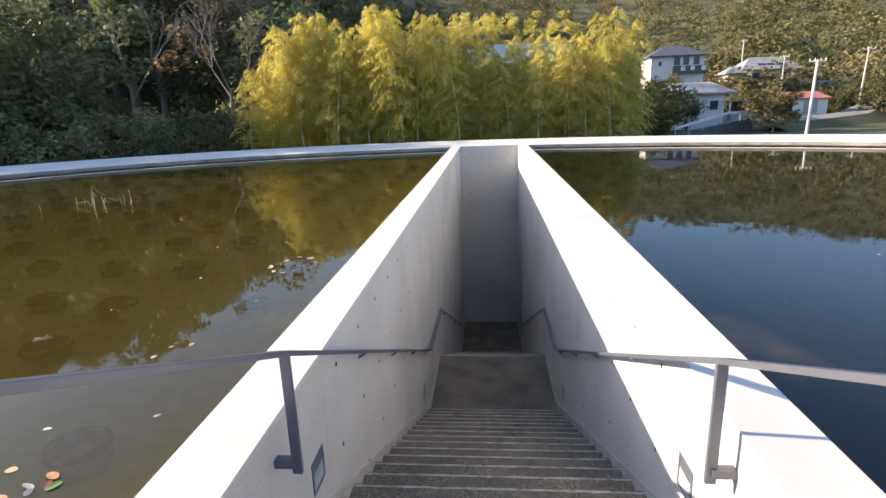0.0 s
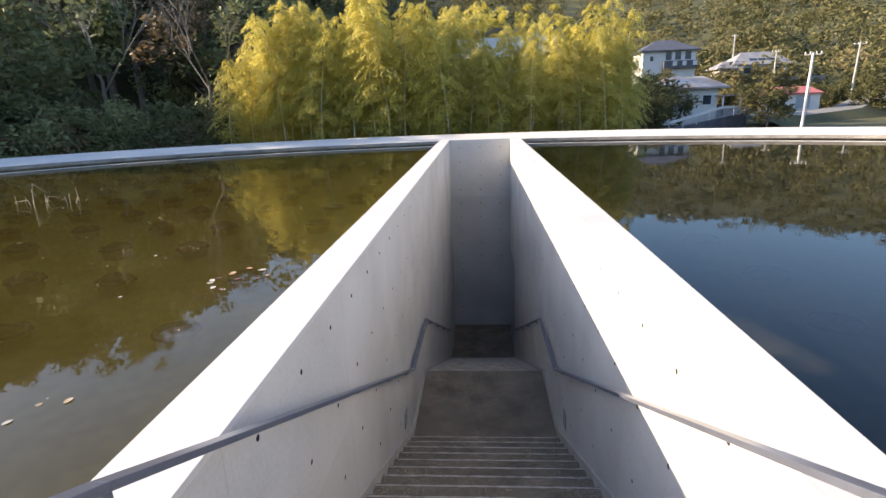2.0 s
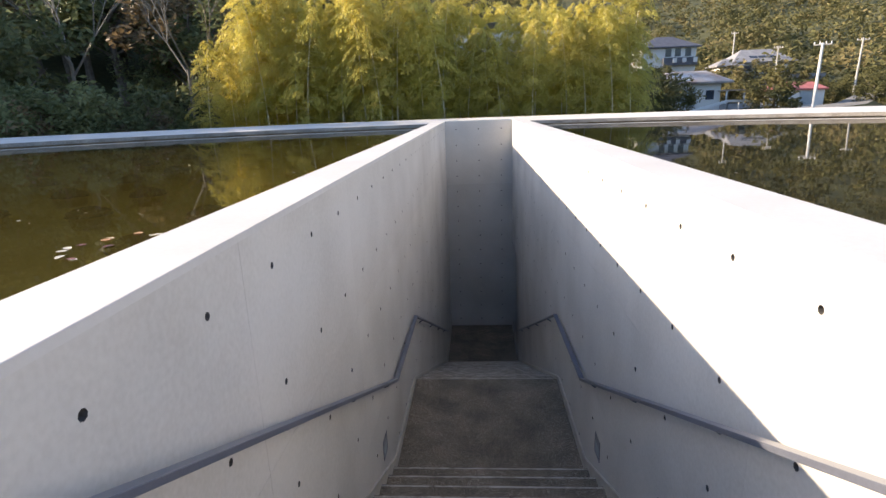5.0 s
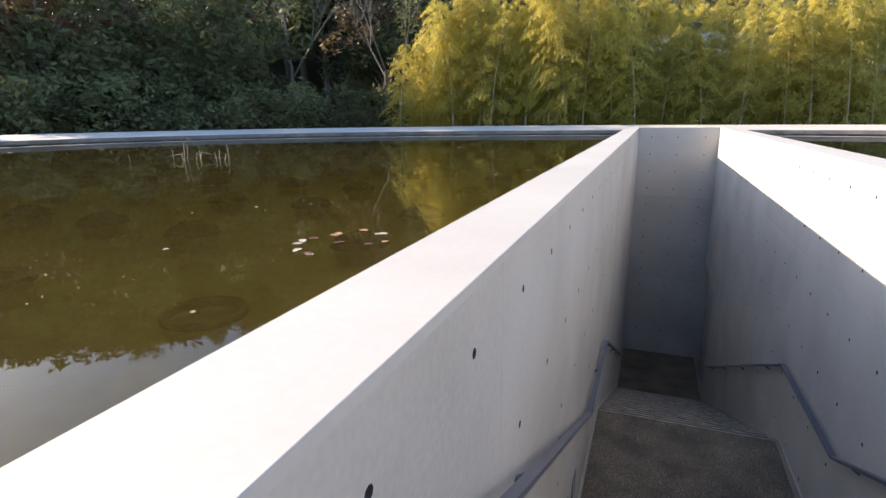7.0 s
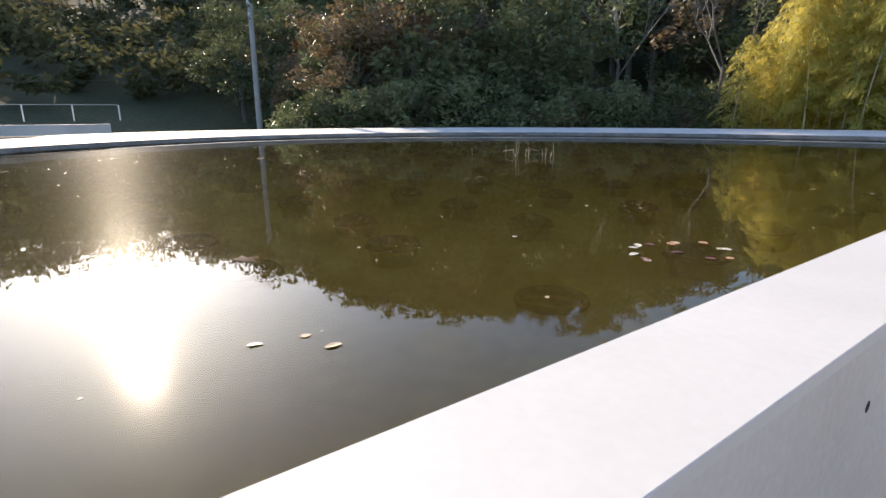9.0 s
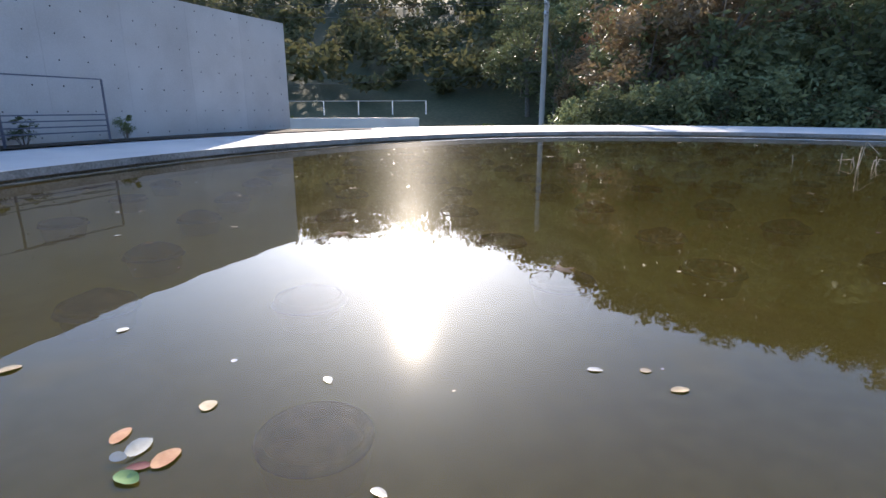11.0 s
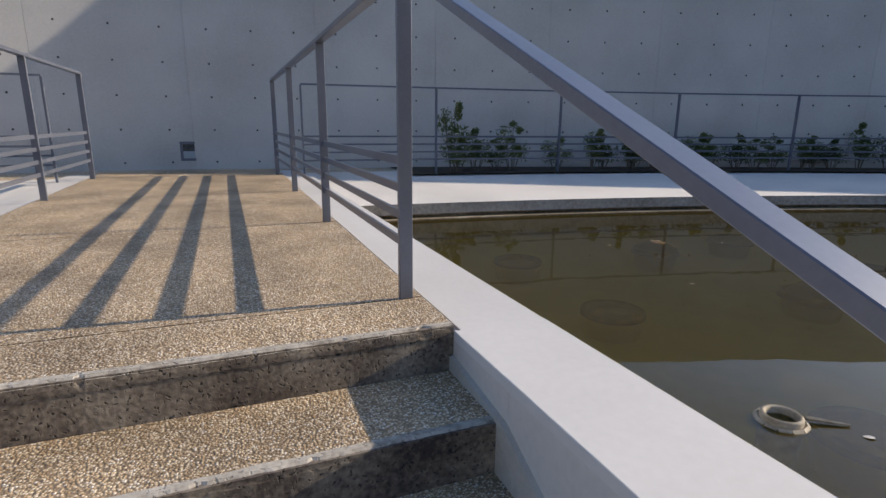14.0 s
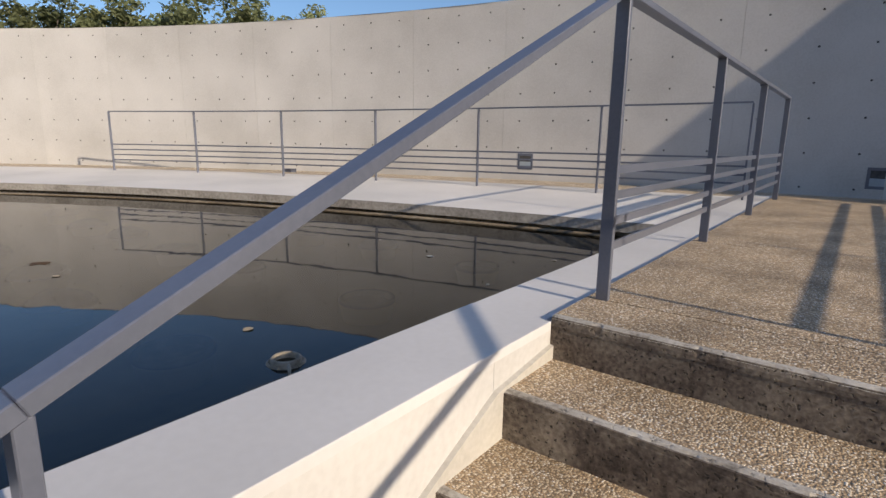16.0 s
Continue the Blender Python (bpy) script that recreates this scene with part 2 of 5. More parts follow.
TUB = material("algae_covered_tub", [(0.3, (0.05, 0.032, 0.018)), (0.5, (0.11, 0.068, 0.032)), (0.7, (0.22, 0.14, 0.06))], 0.9, 9.0, 40, 0.15, 0)
SILT = material("rotting_silt", [(0.3, (0.035, 0.02, 0.011)), (0.5, (0.075, 0.042, 0.02)), (0.7, (0.15, 0.09, 0.045))], 0.95, 9.0, 40, 0.2, 0)
PIPE = material("weathered_pipe", [(0.3, (0.13, 0.10, 0.06)), (0.7, (0.40, 0.36, 0.28))], 0.7, 20, 90)
TAN_LEAF = material("dead_tan_leaf", [(0.3, (0.36, 0.26, 0.14)), (0.7, (0.60, 0.48, 0.30))], 0.45, 30, 90, each=0.25)
PALE_LEAF = material("pale_dry_leaf", [(0.3, (0.52, 0.48, 0.38)), (0.7, (0.72, 0.68, 0.58))], 0.4, 30, 90, each=0.2)
GREEN_LEAF = material("green_lily_leaf", [(0.3, (0.10, 0.20, 0.05)), (0.7, (0.24, 0.34, 0.12))], 0.35, 25, 90)
ORANGE_LEAF = material("orange_lily_leaf", [(0.3, (0.40, 0.17, 0.07)), (0.7, (0.62, 0.36, 0.18))], 0.35, 25, 90)
WINE_LEAF = material("dark_red_lily_leaf", [(0.3, (0.10, 0.03, 0.02)), (0.7, (0.24, 0.08, 0.05))], 0.35, 25, 90)
REED = material("dry_reed", [(0.3, (0.36, 0.28, 0.17)), (0.7, (0.55, 0.46, 0.32))], 0.7, 10, 60)
SHRUB_LEAF = material("shrub_leaf", [(0.3, (0.05, 0.08, 0.02)), (0.7, (0.16, 0.19, 0.06))], 0.5, 6, 40, 0.4, 0, each=0.3, through_light=0.3)
BARK = material("bark", [(0.3, (0.09, 0.075, 0.06)), (0.7, (0.22, 0.19, 0.16))], 0.9, 5, 30, 0.4, 0.5, 0.01)
DARK_LEAF = material("dark_green_leaf", [(0.3, (0.10, 0.13, 0.065)), (0.7, (0.24, 0.255, 0.12))], 0.55, 0.5, 6, 0.4, 0, each=0.4, through_light=0.25, spec=0.15)
RED_LEAF = material("autumn_leaf", [(0.3, (0.13, 0.10, 0.055)), (0.7, (0.25, 0.175, 0.095))], 0.6, 0.5, 6, 0.4, 0, each=0.4, through_light=0.25)
BAMBOO_LEAF = material("bamboo_leaf", [(0.32, (0.46, 0.42, 0.09)), (0.5, (0.60, 0.53, 0.135)), (0.68, (0.70, 0.60, 0.18))], 0.5, 0.35, 5, 0.4, 0, each=0.18, through_light=0.5)
GREY_BARK = material("grey_bark", [(0.3, (0.13, 0.12, 0.105)), (0.7, (0.24, 0.22, 0.19))], 0.85, 4, 40)
CULM = material("bamboo_culm", [(0.3, (0.60, 0.56, 0.38)), (0.7, (0.80, 0.76, 0.58))], 0.4, 3, 30, 0.4, 0)
FAR_LEAF = material("far_forest", [(0.34, (0.05, 0.06, 0.03)), (0.5, (0.14, 0.135, 0.06)), (0.64, (0.23, 0.185, 0.095))], 0.8, 0.075, 0.4, 0.4, 0, through_light=0.25, spec=0.1)


# ---- building tools ----
def mesh_of(name, verts, faces, mats, slots=None, smooth=False):
    me = bpy.data.meshes.new(name)
    me.from_pydata([tuple(v) for v in verts], [], [tuple(f) for f in faces])
    for m in (mats if isinstance(mats, (list, tuple)) else [mats]):
        me.materials.append(m)
    if slots is not None:
        me.polygons.foreach_set("material_index", slots)
    if smooth:
        me.polygons.foreach_set("use_smooth", [True] * len(me.polygons))
    me.update()
    return me


def placed(name, data, parent=None, m=None):
    ob = new(name, data)
    if m is not None:
        ob.matrix_basis = m
    if parent is not None:
        ob.parent = parent
    return ob


def part(name, bm, mat, parent, label="", bevel=0.0):
    if bevel:
        bmesh.ops.bevel(bm, geom=bm.edges[:], offset=bevel, segments=1, affect="EDGES")
    me = bpy.data.meshes.new(name)
    bm.to_mesh(me)
    bm.free()
    me.materials.append(mat)
    ob = placed(name, me, parent)
    if label:
        ob["label"] = label
    return ob


def empty(name, label, category, group="", kind="", at=(0, 0, 0)):
    ob = new(name)
    ob.location = at
    ob.empty_display_size = 0.1
    return tagged(ob, label, category, group, kind)


def boxed(x0, x1, y0, y1, z0, z1, bm=None):
    bm = bm or bmesh.new()
    bmesh.ops.create_cube(bm, size=1, matrix=Matrix.Translation(((x0 + x1) / 2, (y0 + y1) / 2, (z0 + z1) / 2))
                          @ Matrix.Diagonal((x1 - x0, y1 - y0, z1 - z0, 1)))
    return bm


def bar(a, b, w, h, bm=None, up=(0, 0, 1)):
    """A rectangular bar from a to b, w wide and h deep along up."""
    bm = bm or bmesh.new()
    a, b = Vector(a), Vector(b)
    d = (b - a).normalized()
    side = d.cross(Vector(up))
    side = side.normalized() if side.length > 1e-4 else Vector((1, 0, 0))
    top = side.cross(d)
    rot = Matrix((side, d, top)).transposed().to_4x4()
    bmesh.ops.create_cube(bm, size=1, matrix=Matrix.Translation((a + b) / 2) @ rot @ Matrix.Diagonal((w, (b - a).length, h, 1)))
    return bm


def rod(a, b, r0, r1=None, n=8, bm=None):
    bm = bm or bmesh.new()
    a, b = Vector(a), Vector(b)
    rot = (b - a).to_track_quat("Z", "Y").to_matrix().to_4x4()
    bmesh.ops.create_cone(bm, cap_ends=True, segments=n, radius1=r0, radius2=r0 if r1 is None else r1,
                          depth=(b - a).length, matrix=Matrix.Translation((a + b) / 2) @ rot)
    return bm


# ---- the plan ----
HALF, WALL_T, TOP = 1.006, 0.325, -0.02          # stair: half width, wall thickness, wall top
END_Y = 18.45
RISE, TREAD = 0.151, 0.32
LAND_Y, LAND_N = 8.85, 22                     # the landing's far edge, risers above it
FLOOR_Z = -6.64
POND = (0.0, 8.2, 16.3, 11.5)                 # pond ellipse: centre, half axes
WATER_Z, LIP_Z = -0.265, -0.12
RING = (19.2, 13.9)
ARC_C, ARC_R, ARC_TOP = (0.0, 19.8), 26.5, 2.8  # the tall curved wall


def oval(k, a, b, n=192):
    s = 2 * math.pi * k / n
    return POND[0] + a * math.cos(s), POND[1] + b * math.sin(s)


# ---- ground ----
AZ = [-180, -120, -95, -60, -40, -10, 8, 16, 26, 36, 50, 62, 74, 82, 92, 110, 140, 180]
EL = [8, 8, 10, 12, 12.5, 12, 13, 14.5, 16, 20.5, 23.2, 21.0, 15.6, 13.6, 13.5, 11.5, 8, 8]
R0 = [60, 60, 70, 85, 104, 104, 90, 60, 31, 31, 40, 46, 46, 44, 44, 50, 60, 60]
R1 = [160, 160, 200, 380, 420, 420, 380, 200, 85, 78, 90, 110, 130, 140, 150, 150, 160, 160]


def ground_z(x, y):
    az = math.degrees(math.atan2(-x, y - 1))
    r = math.hypot(x, y - 1)
    e, r0, r1 = np.interp(az, AZ, EL), np.interp(az, AZ, R0), np.interp(az, AZ, R1)
    base = -2.0 if y > 2 else np.interp(y, [-12, 2], [-0.25, -2.0])
    tall = 8 if r1 < 150 else 6
    top = r1 * math.tan(math.radians(e)) - tall
    s = min(1.0, max(0.0, (r - r0) / (r1 - r0)))
    z = base + (top - base) * (s ** 1.15)
    if r > r1:
        z += (r - r1) * 0.03
    return z + (0.5 * noise.noise((x * 0.08, y * 0.08, 0.0)) + 1.5 * noise.noise((x * 0.02, y * 0.02, 3.0))) * min(1.0, max(0.0, (r - r0) / 20))


def build_ground():
    rings, n = 54, 144
    verts, faces = [], []
    for i in range(rings):
        f = i / (rings - 1)
        grow = 1.0 + 0.5 * f + 70.0 * f ** 3.2
        for k in range(n):
            s = 2 * math.pi * k / n
            a, b = (RING[0] - 0.25) * grow, (RING[1] - 0.25) * grow
            x, y = POND[0] + a * math.cos(s), POND[1] + b * math.sin(s)
            if i == 0:
                z = -0.45
            else:
                z = ground_z(x, y)
                if y < -5 and abs(x) < 30 and f < 0.3:
                    z = min(z, -0.3)
            verts.append((x, y, z))
    for i in range(rings - 1):
        for k in range(n):
            k2 = (k + 1) % n
            faces.append((i * n + k, i * n + k2, (i + 1) * n + k2, (i + 1) * n + k))
    ob = new("ground", mesh_of("ground", verts, faces, GROUND, smooth=True))
    tagged(ob, "rough grassy ground rising into wooded hills", "ground", kind="structure")


build_ground()


# ---- pond ----
def build_pond():
    cx, cy, a, b = POND
    n = 192
    u = 0.07
    # rim and plaza: one ring of concrete with an overhanging lip
    prof = [(0.0, LIP_Z - 0.10), (0.0, LIP_Z), (1.0, -0.03), (1.0, -0.8)]
    verts, faces = [], []
    for k in range(n):
        for f, z in prof:
            x, y = oval(k, a + (RING[0] - a) * f, b + (RING[1] - b) * f, n)
            verts.append((x, y, z))
        x, y = oval(k, a + u, b + u, n)
        verts.append((x, y, LIP_Z - 0.10))
    w = len(prof) + 1
    order = [4, 0, 1, 2, 3]
    for k in range(n):
        k2 = (k + 1) % n
        for i, j in zip(order[:-1], order[1:]):
            faces.append((k * w + i, k2 * w + i, k2 * w + j, k * w + j))
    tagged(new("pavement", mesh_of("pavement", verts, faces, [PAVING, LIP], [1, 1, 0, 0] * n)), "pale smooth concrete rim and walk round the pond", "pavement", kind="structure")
    verts, faces = [], []
    for k in range(n):
        for z in (LIP_Z - 0.09, -0.85):
            verts.append((*oval(k, a + u, b + u, n), z))
    for k in range(n):
        k2 = (k + 1) % n
        faces.append((2 * k, 2 * k2, 2 * k2 + 1, 2 * k + 1))
    tagged(new("wall_pool", mesh_of("wall_pool", verts, faces, POOL_SIDE)), "water-stained concrete side of the pond", "pool wall", kind="structure")

    def half(name, z, mat, label, cat, side):
        # one half of the oval, cut out along the stair's outer wall
        xs = side * (HALF + WALL_T)
        pts = []
        for k in range(n):
            x, y = oval(k, a + u, b + u, n)
            if side * x > side * xs:
                pts.append((x, y))
        pts.sort(key=lambda p: math.atan2(p[1] - cy, side * (p[0] - xs)))
        cut = (b + u) * math.sqrt(1 - (xs / (a + u)) ** 2)
        pts = [(xs, cy - cut)] + pts + [(xs, cy + cut)]
        f = tuple(range(len(pts)))
        ob = new(name, mesh_of(name, [(x, y, z) for x, y in pts], [f if side > 0 else f[::-1]], mat))
        tagged(ob, label, cat, kind="structure")

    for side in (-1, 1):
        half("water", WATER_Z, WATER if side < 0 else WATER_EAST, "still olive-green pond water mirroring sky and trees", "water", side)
        half("floor_pond", -0.46, MUD, "muddy pond bottom under the water", "pond floor", side)
    # the gap of water between the stair's end and the far rim
    y0, y1 = END_Y + WALL_T, cy + b + u
    for nm, z, mat, lab in (("water", WATER_Z, WATER, "still olive-green pond water mirroring sky and trees"), ("floor_pond", -0.46, MUD, "muddy pond bottom under the water")):
        x = HALF + WALL_T
        tagged(new(nm, mesh_of(nm, [(-x, y0, z), (x, y0, z), (x, y1, z), (-x, y1, z)], [(0, 1, 2, 3)], mat)), lab, nm.split("_")[0], kind="structure")


build_pond()


# ---- cast concrete panels with tie holes ----
def panel_mesh(name, cols, rows, cw, ch, gap=0.0008, bend=0.0, hole=0.019, deep=0.02, trim=0.0):
    """A formwork panel in x (along) and z (up), facing -y; a round recess in the middle of each cell; bend: radius."""
    verts, faces, slots = [], [], []
    W, Hh = cols * cw, rows * ch - trim

    def add(x, y, z):
        x = min(max(x, gap), W - gap)
        z = min(max(z, gap), Hh - gap)
        if bend:
            s = (x - W / 2) / bend
            verts.append(((bend + y) * math.sin(s), (bend + y) * math.cos(s) - bend, z))
        else:
            verts.append((x - W / 2, y, z))
        return len(verts) - 1

    for c in range(cols):
        for r in range(rows):
            x0, z0 = c * cw, r * ch
            mx, mz = x0 + cw / 2, z0 + ch / 2
            ring_out = [(x0, z0), (mx, z0), (x0 + cw, z0), (x0 + cw, mz), (x0 + cw, z0 + ch), (mx, z0 + ch), (x0, z0 + ch), (x0, mz)]
            o = [add(x, 0, z) for x, z in ring_out]
            i1, i2 = [], []
            for k in range(8):
                s = math.radians(-135 + 45 * k)
                i1.append(add(mx + hole * math.cos(s), 0, mz + hole * math.sin(s)))
            for k in range(8):
                s = math.radians(-135 + 45 * k)
                i2.append(add(mx + hole * 0.8 * math.cos(s), deep, mz + hole * 0.8 * math.sin(s)))
            for k in range(8):
                k2 = (k + 1) % 8
                faces.append((o[k], o[k2], i1[k2], i1[k])), slots.append(0)
                faces.append((i1[k], i1[k2], i2[k2], i2[k])), slots.append(1)
            faces.append(tuple(i2)), slots.append(1)
    # edges of the panel, running back into the joint
    for (xa, za), (xb, zb) in (((0, 0), (W, 0)), ((W, 0), (W, Hh)), ((W, Hh), (0, Hh)), ((0, Hh), (0, 0))):
        q = [add(xa, 0, za), add(xb, 0, zb), add(xb, 0.022, zb), add(xa, 0.022, za)]
        faces.append(tuple(q[::-1])), slots.append(0)
    return mesh_of(name, verts, faces, [CONCRETE, HOLE], slots)


PANEL = panel_mesh("panel", 3, 2, 0.6, 0.58, hole=0.017)
PANEL_TOP = panel_mesh("panel", 3, 2, 0.6, 0.58, hole=0.017, trim=0.084)
PANEL_PLAIN = panel_mesh("panel", 3, 2, 0.6, 0.58, hole=0.0004, deep=0.0002, trim=0.084)


def stair_walls():
    back = 0.022
    for side, nm in ((-1, "wall_west"), (1, "wall_east")):
        x0, x1 = sorted((side * (HALF + back), side * (HALF + WALL_T)))
        bm = bmesh.new()
        if side < 0:
            boxed(x0, x1, -6.0, END_Y + WALL_T, -8.2, TOP, bm)
        else:
            boxed(x0, x1, -6.0, 16.2, -8.2, TOP, bm)
            boxed(x0, x1, 16.2, END_Y + WALL_T, -3.86, TOP, bm)
        me = bpy.data.meshes.new(nm)
        boxed(*sorted((side * (HALF - 0.001), side * (HALF + WALL_T + 0.001))), 0.0, END_Y + WALL_T + 0.001, TOP - 0.03, TOP + 0.001, bm)
        bmesh.ops.bevel(bm, geom=[e for e in bm.edges if all(v.co.z > TOP - 0.01 for v in e.verts)], offset=0.002, segments=1, affect="EDGES")
        bm.to_mesh(me)
        bm.free()
        me.materials.append(CAP)
        wall = tagged(new(nm, me), "smooth pale cast concrete wall beside the stair", "wall", kind="structure")
        for j in range(8):
            for i in range(-1, 11):
                y, z = 1.255 + 1.8 * i, -1.105 - 1.16 * j
                if side > 0 and 16.2 < y + 0.9 and z < -4.0:
                    continue
                if y > END_Y - 0.6:
                    continue
                # cut by the stair: skip what lies wholly below the steps
                step_z = -y / TREAD * RISE if y < 6.7 else -3.32 if y < 8.8 else -3.32 - (y - 8.8) / TREAD * RISE
                if z + 1.16 < step_z - 1.0:
                    continue
                placed("panel", PANEL if j else PANEL_PLAIN if i < 1 else PANEL_TOP, wall, pose(side * HALF, y, z, 0, 0, 90 if side < 0 else -90))
    # lower end wall
    me = bpy.data.meshes.new("wall_north")
    bm = boxed(-HALF - 0.004, HALF + 0.004, END_Y + back, END_Y + WALL_T, -8.2, TOP)
    boxed(-HALF, HALF, END_Y - 0.001, END_Y + 0.1, TOP - 0.03, TOP, bm)
    bm.to_mesh(me)
    bm.free()
    me.materials.append(CAP)
    wall = tagged(new("wall_north", me), "shaded concrete wall closing the stairwell", "wall", kind="structure")
    upper = panel_mesh("panel", 3, 4, 0.68, 0.47, gap=0.005)
    lower = panel_mesh("panel", 3, 5, 0.68, 0.47, gap=0.005)
    placed("panel", upper, wall, pose(0, END_Y, -1.92, 0, 0, 0))
    placed("panel", lower, wall, pose(0, END_Y, -1.92 - 2.355, 0, 0, 0))
    placed("panel", lower, wall, pose(0, END_Y, -1.92 - 4.71, 0, 0, 0))
    # shallow recess at the foot of the east wall
    bm = bmesh.new()
    boxed(1.14, 1.30, 16.2, END_Y + 0.02, -8.0, -3.86, bm)
    boxed(HALF, 1.14, END_Y, END_Y + 0.1, -8.0, -3.86, bm)
    me = bpy.data.meshes.new("wall_recess")
    bm.to_mesh(me)
    bm.free()
    me.materials.append(CONCRETE)
    tagged(new("wall_recess", me), "shallow recess in the stairwell's concrete wall", "wall", kind="structure")


stair_walls()


WEST_C, WEST_R = (6.96, 36.75), 44.0          # the flatter western part of the tall wall


def wall_y(x):
    return ARC_C[1] - math.sqrt(ARC_R ** 2 - x * x) if x > 0 else WEST_C[1] - math.sqrt(WEST_R ** 2 - (x - WEST_C[0]) ** 2)


def curved_wall(name, centre, radius, a0, a1, count):
    step = (a1 - a0) / count
    bent = panel_mesh("panel", 3, 7, radius * math.radians(step) / 3, 0.43, gap=0.0015, bend=radius, hole=0.0145, trim=0.062)
    n = count * 2
    verts, faces = [], []
    for k in range(n + 1):
        s = math.radians(a0 + (a1 - a0) * k / n)
        for r, z in ((radius + 0.026, -0.6), (radius + 0.026, ARC_TOP), (radius + 0.35, ARC_TOP), (radius + 0.35, -0.6)):
            verts.append((centre[0] + r * math.sin(s), centre[1] - r * math.cos(s), z))
    for k in range(n):
        for i in range(4):
            j = (i + 1) % 4
            faces.append((4 * k + i, 4 * k + 4 + i, 4 * k + 4 + j, 4 * k + j))
    faces += [(0, 1, 2, 3), (4 * n + 3, 4 * n + 2, 4 * n + 1, 4 * n)]
    wall = tagged(new(name, mesh_of(name, verts, faces, CONCRETE)), "tall curved wall of smooth grey cast concrete", "wall", kind="structure")
    for k in range(count):
        t = math.radians(a0 + step * (k + 0.5))
        placed("panel", bent, wall, pose(centre[0] + radius * math.sin(t), centre[1] - radius * math.cos(t), -0.15, 0, 0, math.degrees(t) + 180))


curved_wall("wall_south", ARC_C, ARC_R, 0.0, 66.0, 18)
curved_wall("wall_south_west", WEST_C, WEST_R, -33.0, -9.1, 11)


# ---- deck and stairs ----
def build_deck():
    edges = [-6.0, -3.52, -1.90, -0.30, 0.0]
    deck = empty("floor_deck", "exposed aggregate concrete walkway over the pond", "walkway", kind="structure")
    part("base", boxed(-HALF, HALF, -6.0, -0.02, -0.5, -0.012), RISER, deck)
    for y0, y1 in zip(edges[:-1], edges[1:]):
        g = 0.004
        last = y1 == 0.0
        part("slab", boxed(-HALF, HALF, y0 + g, y1 - (0.03 if last else g), -0.05, 0.0), AGGREGATE, deck)
    return deck


def rough_nosing(x0, x1, y, z, seed):
    """The worn front edge of a step: a strip with a chipped, wandering edge."""
    rnd = random.Random(seed)
    n = 170
    verts, faces, slots = [], [], []
    for i in range(n + 1):
        x = x0 + (x1 - x0) * i / n
        wear = 0.004 + 0.003 * noise.noise((x * 7, seed, 0.0)) + 0.0025 * noise.noise((x * 31, seed, 5.0))
        lost = max(0.0, noise.noise((x * 16, seed, 9.0)) - 0.34) * 0.035 + max(0.0, noise.noise((x * 47, seed, 4.0)) - 0.4) * 0.02
        back = 0.034 + 0.007 * noise.noise((x * 11, seed, 2.0))
        verts += [(x, y - back, z + 0.0006), (x, y - 0.013 - lost * 0.9 - rnd.uniform(0, 0.002), z + 0.0014 - lost * 0.12),
                  (x, y + 0.001 - wear * 0.5 - lost * 0.6, z - 0.005 - wear - lost * 0.7), (x, y + 0.0014 - lost * 0.1, z - 0.017 - wear - lost),
                  (x, y + 0.0010, z - 0.036)]
    for i in range(n):
        for j in range(4):
            faces.append((i * 5 + j, i * 5 + j + 1, i * 5 + 6 + j, i * 5 + 5 + j))
            slots.append(1 if j > 1 else 0)
    return mesh_of("nosing", verts, [f[::-1] for f in faces], [NOSING, RISER], slots)


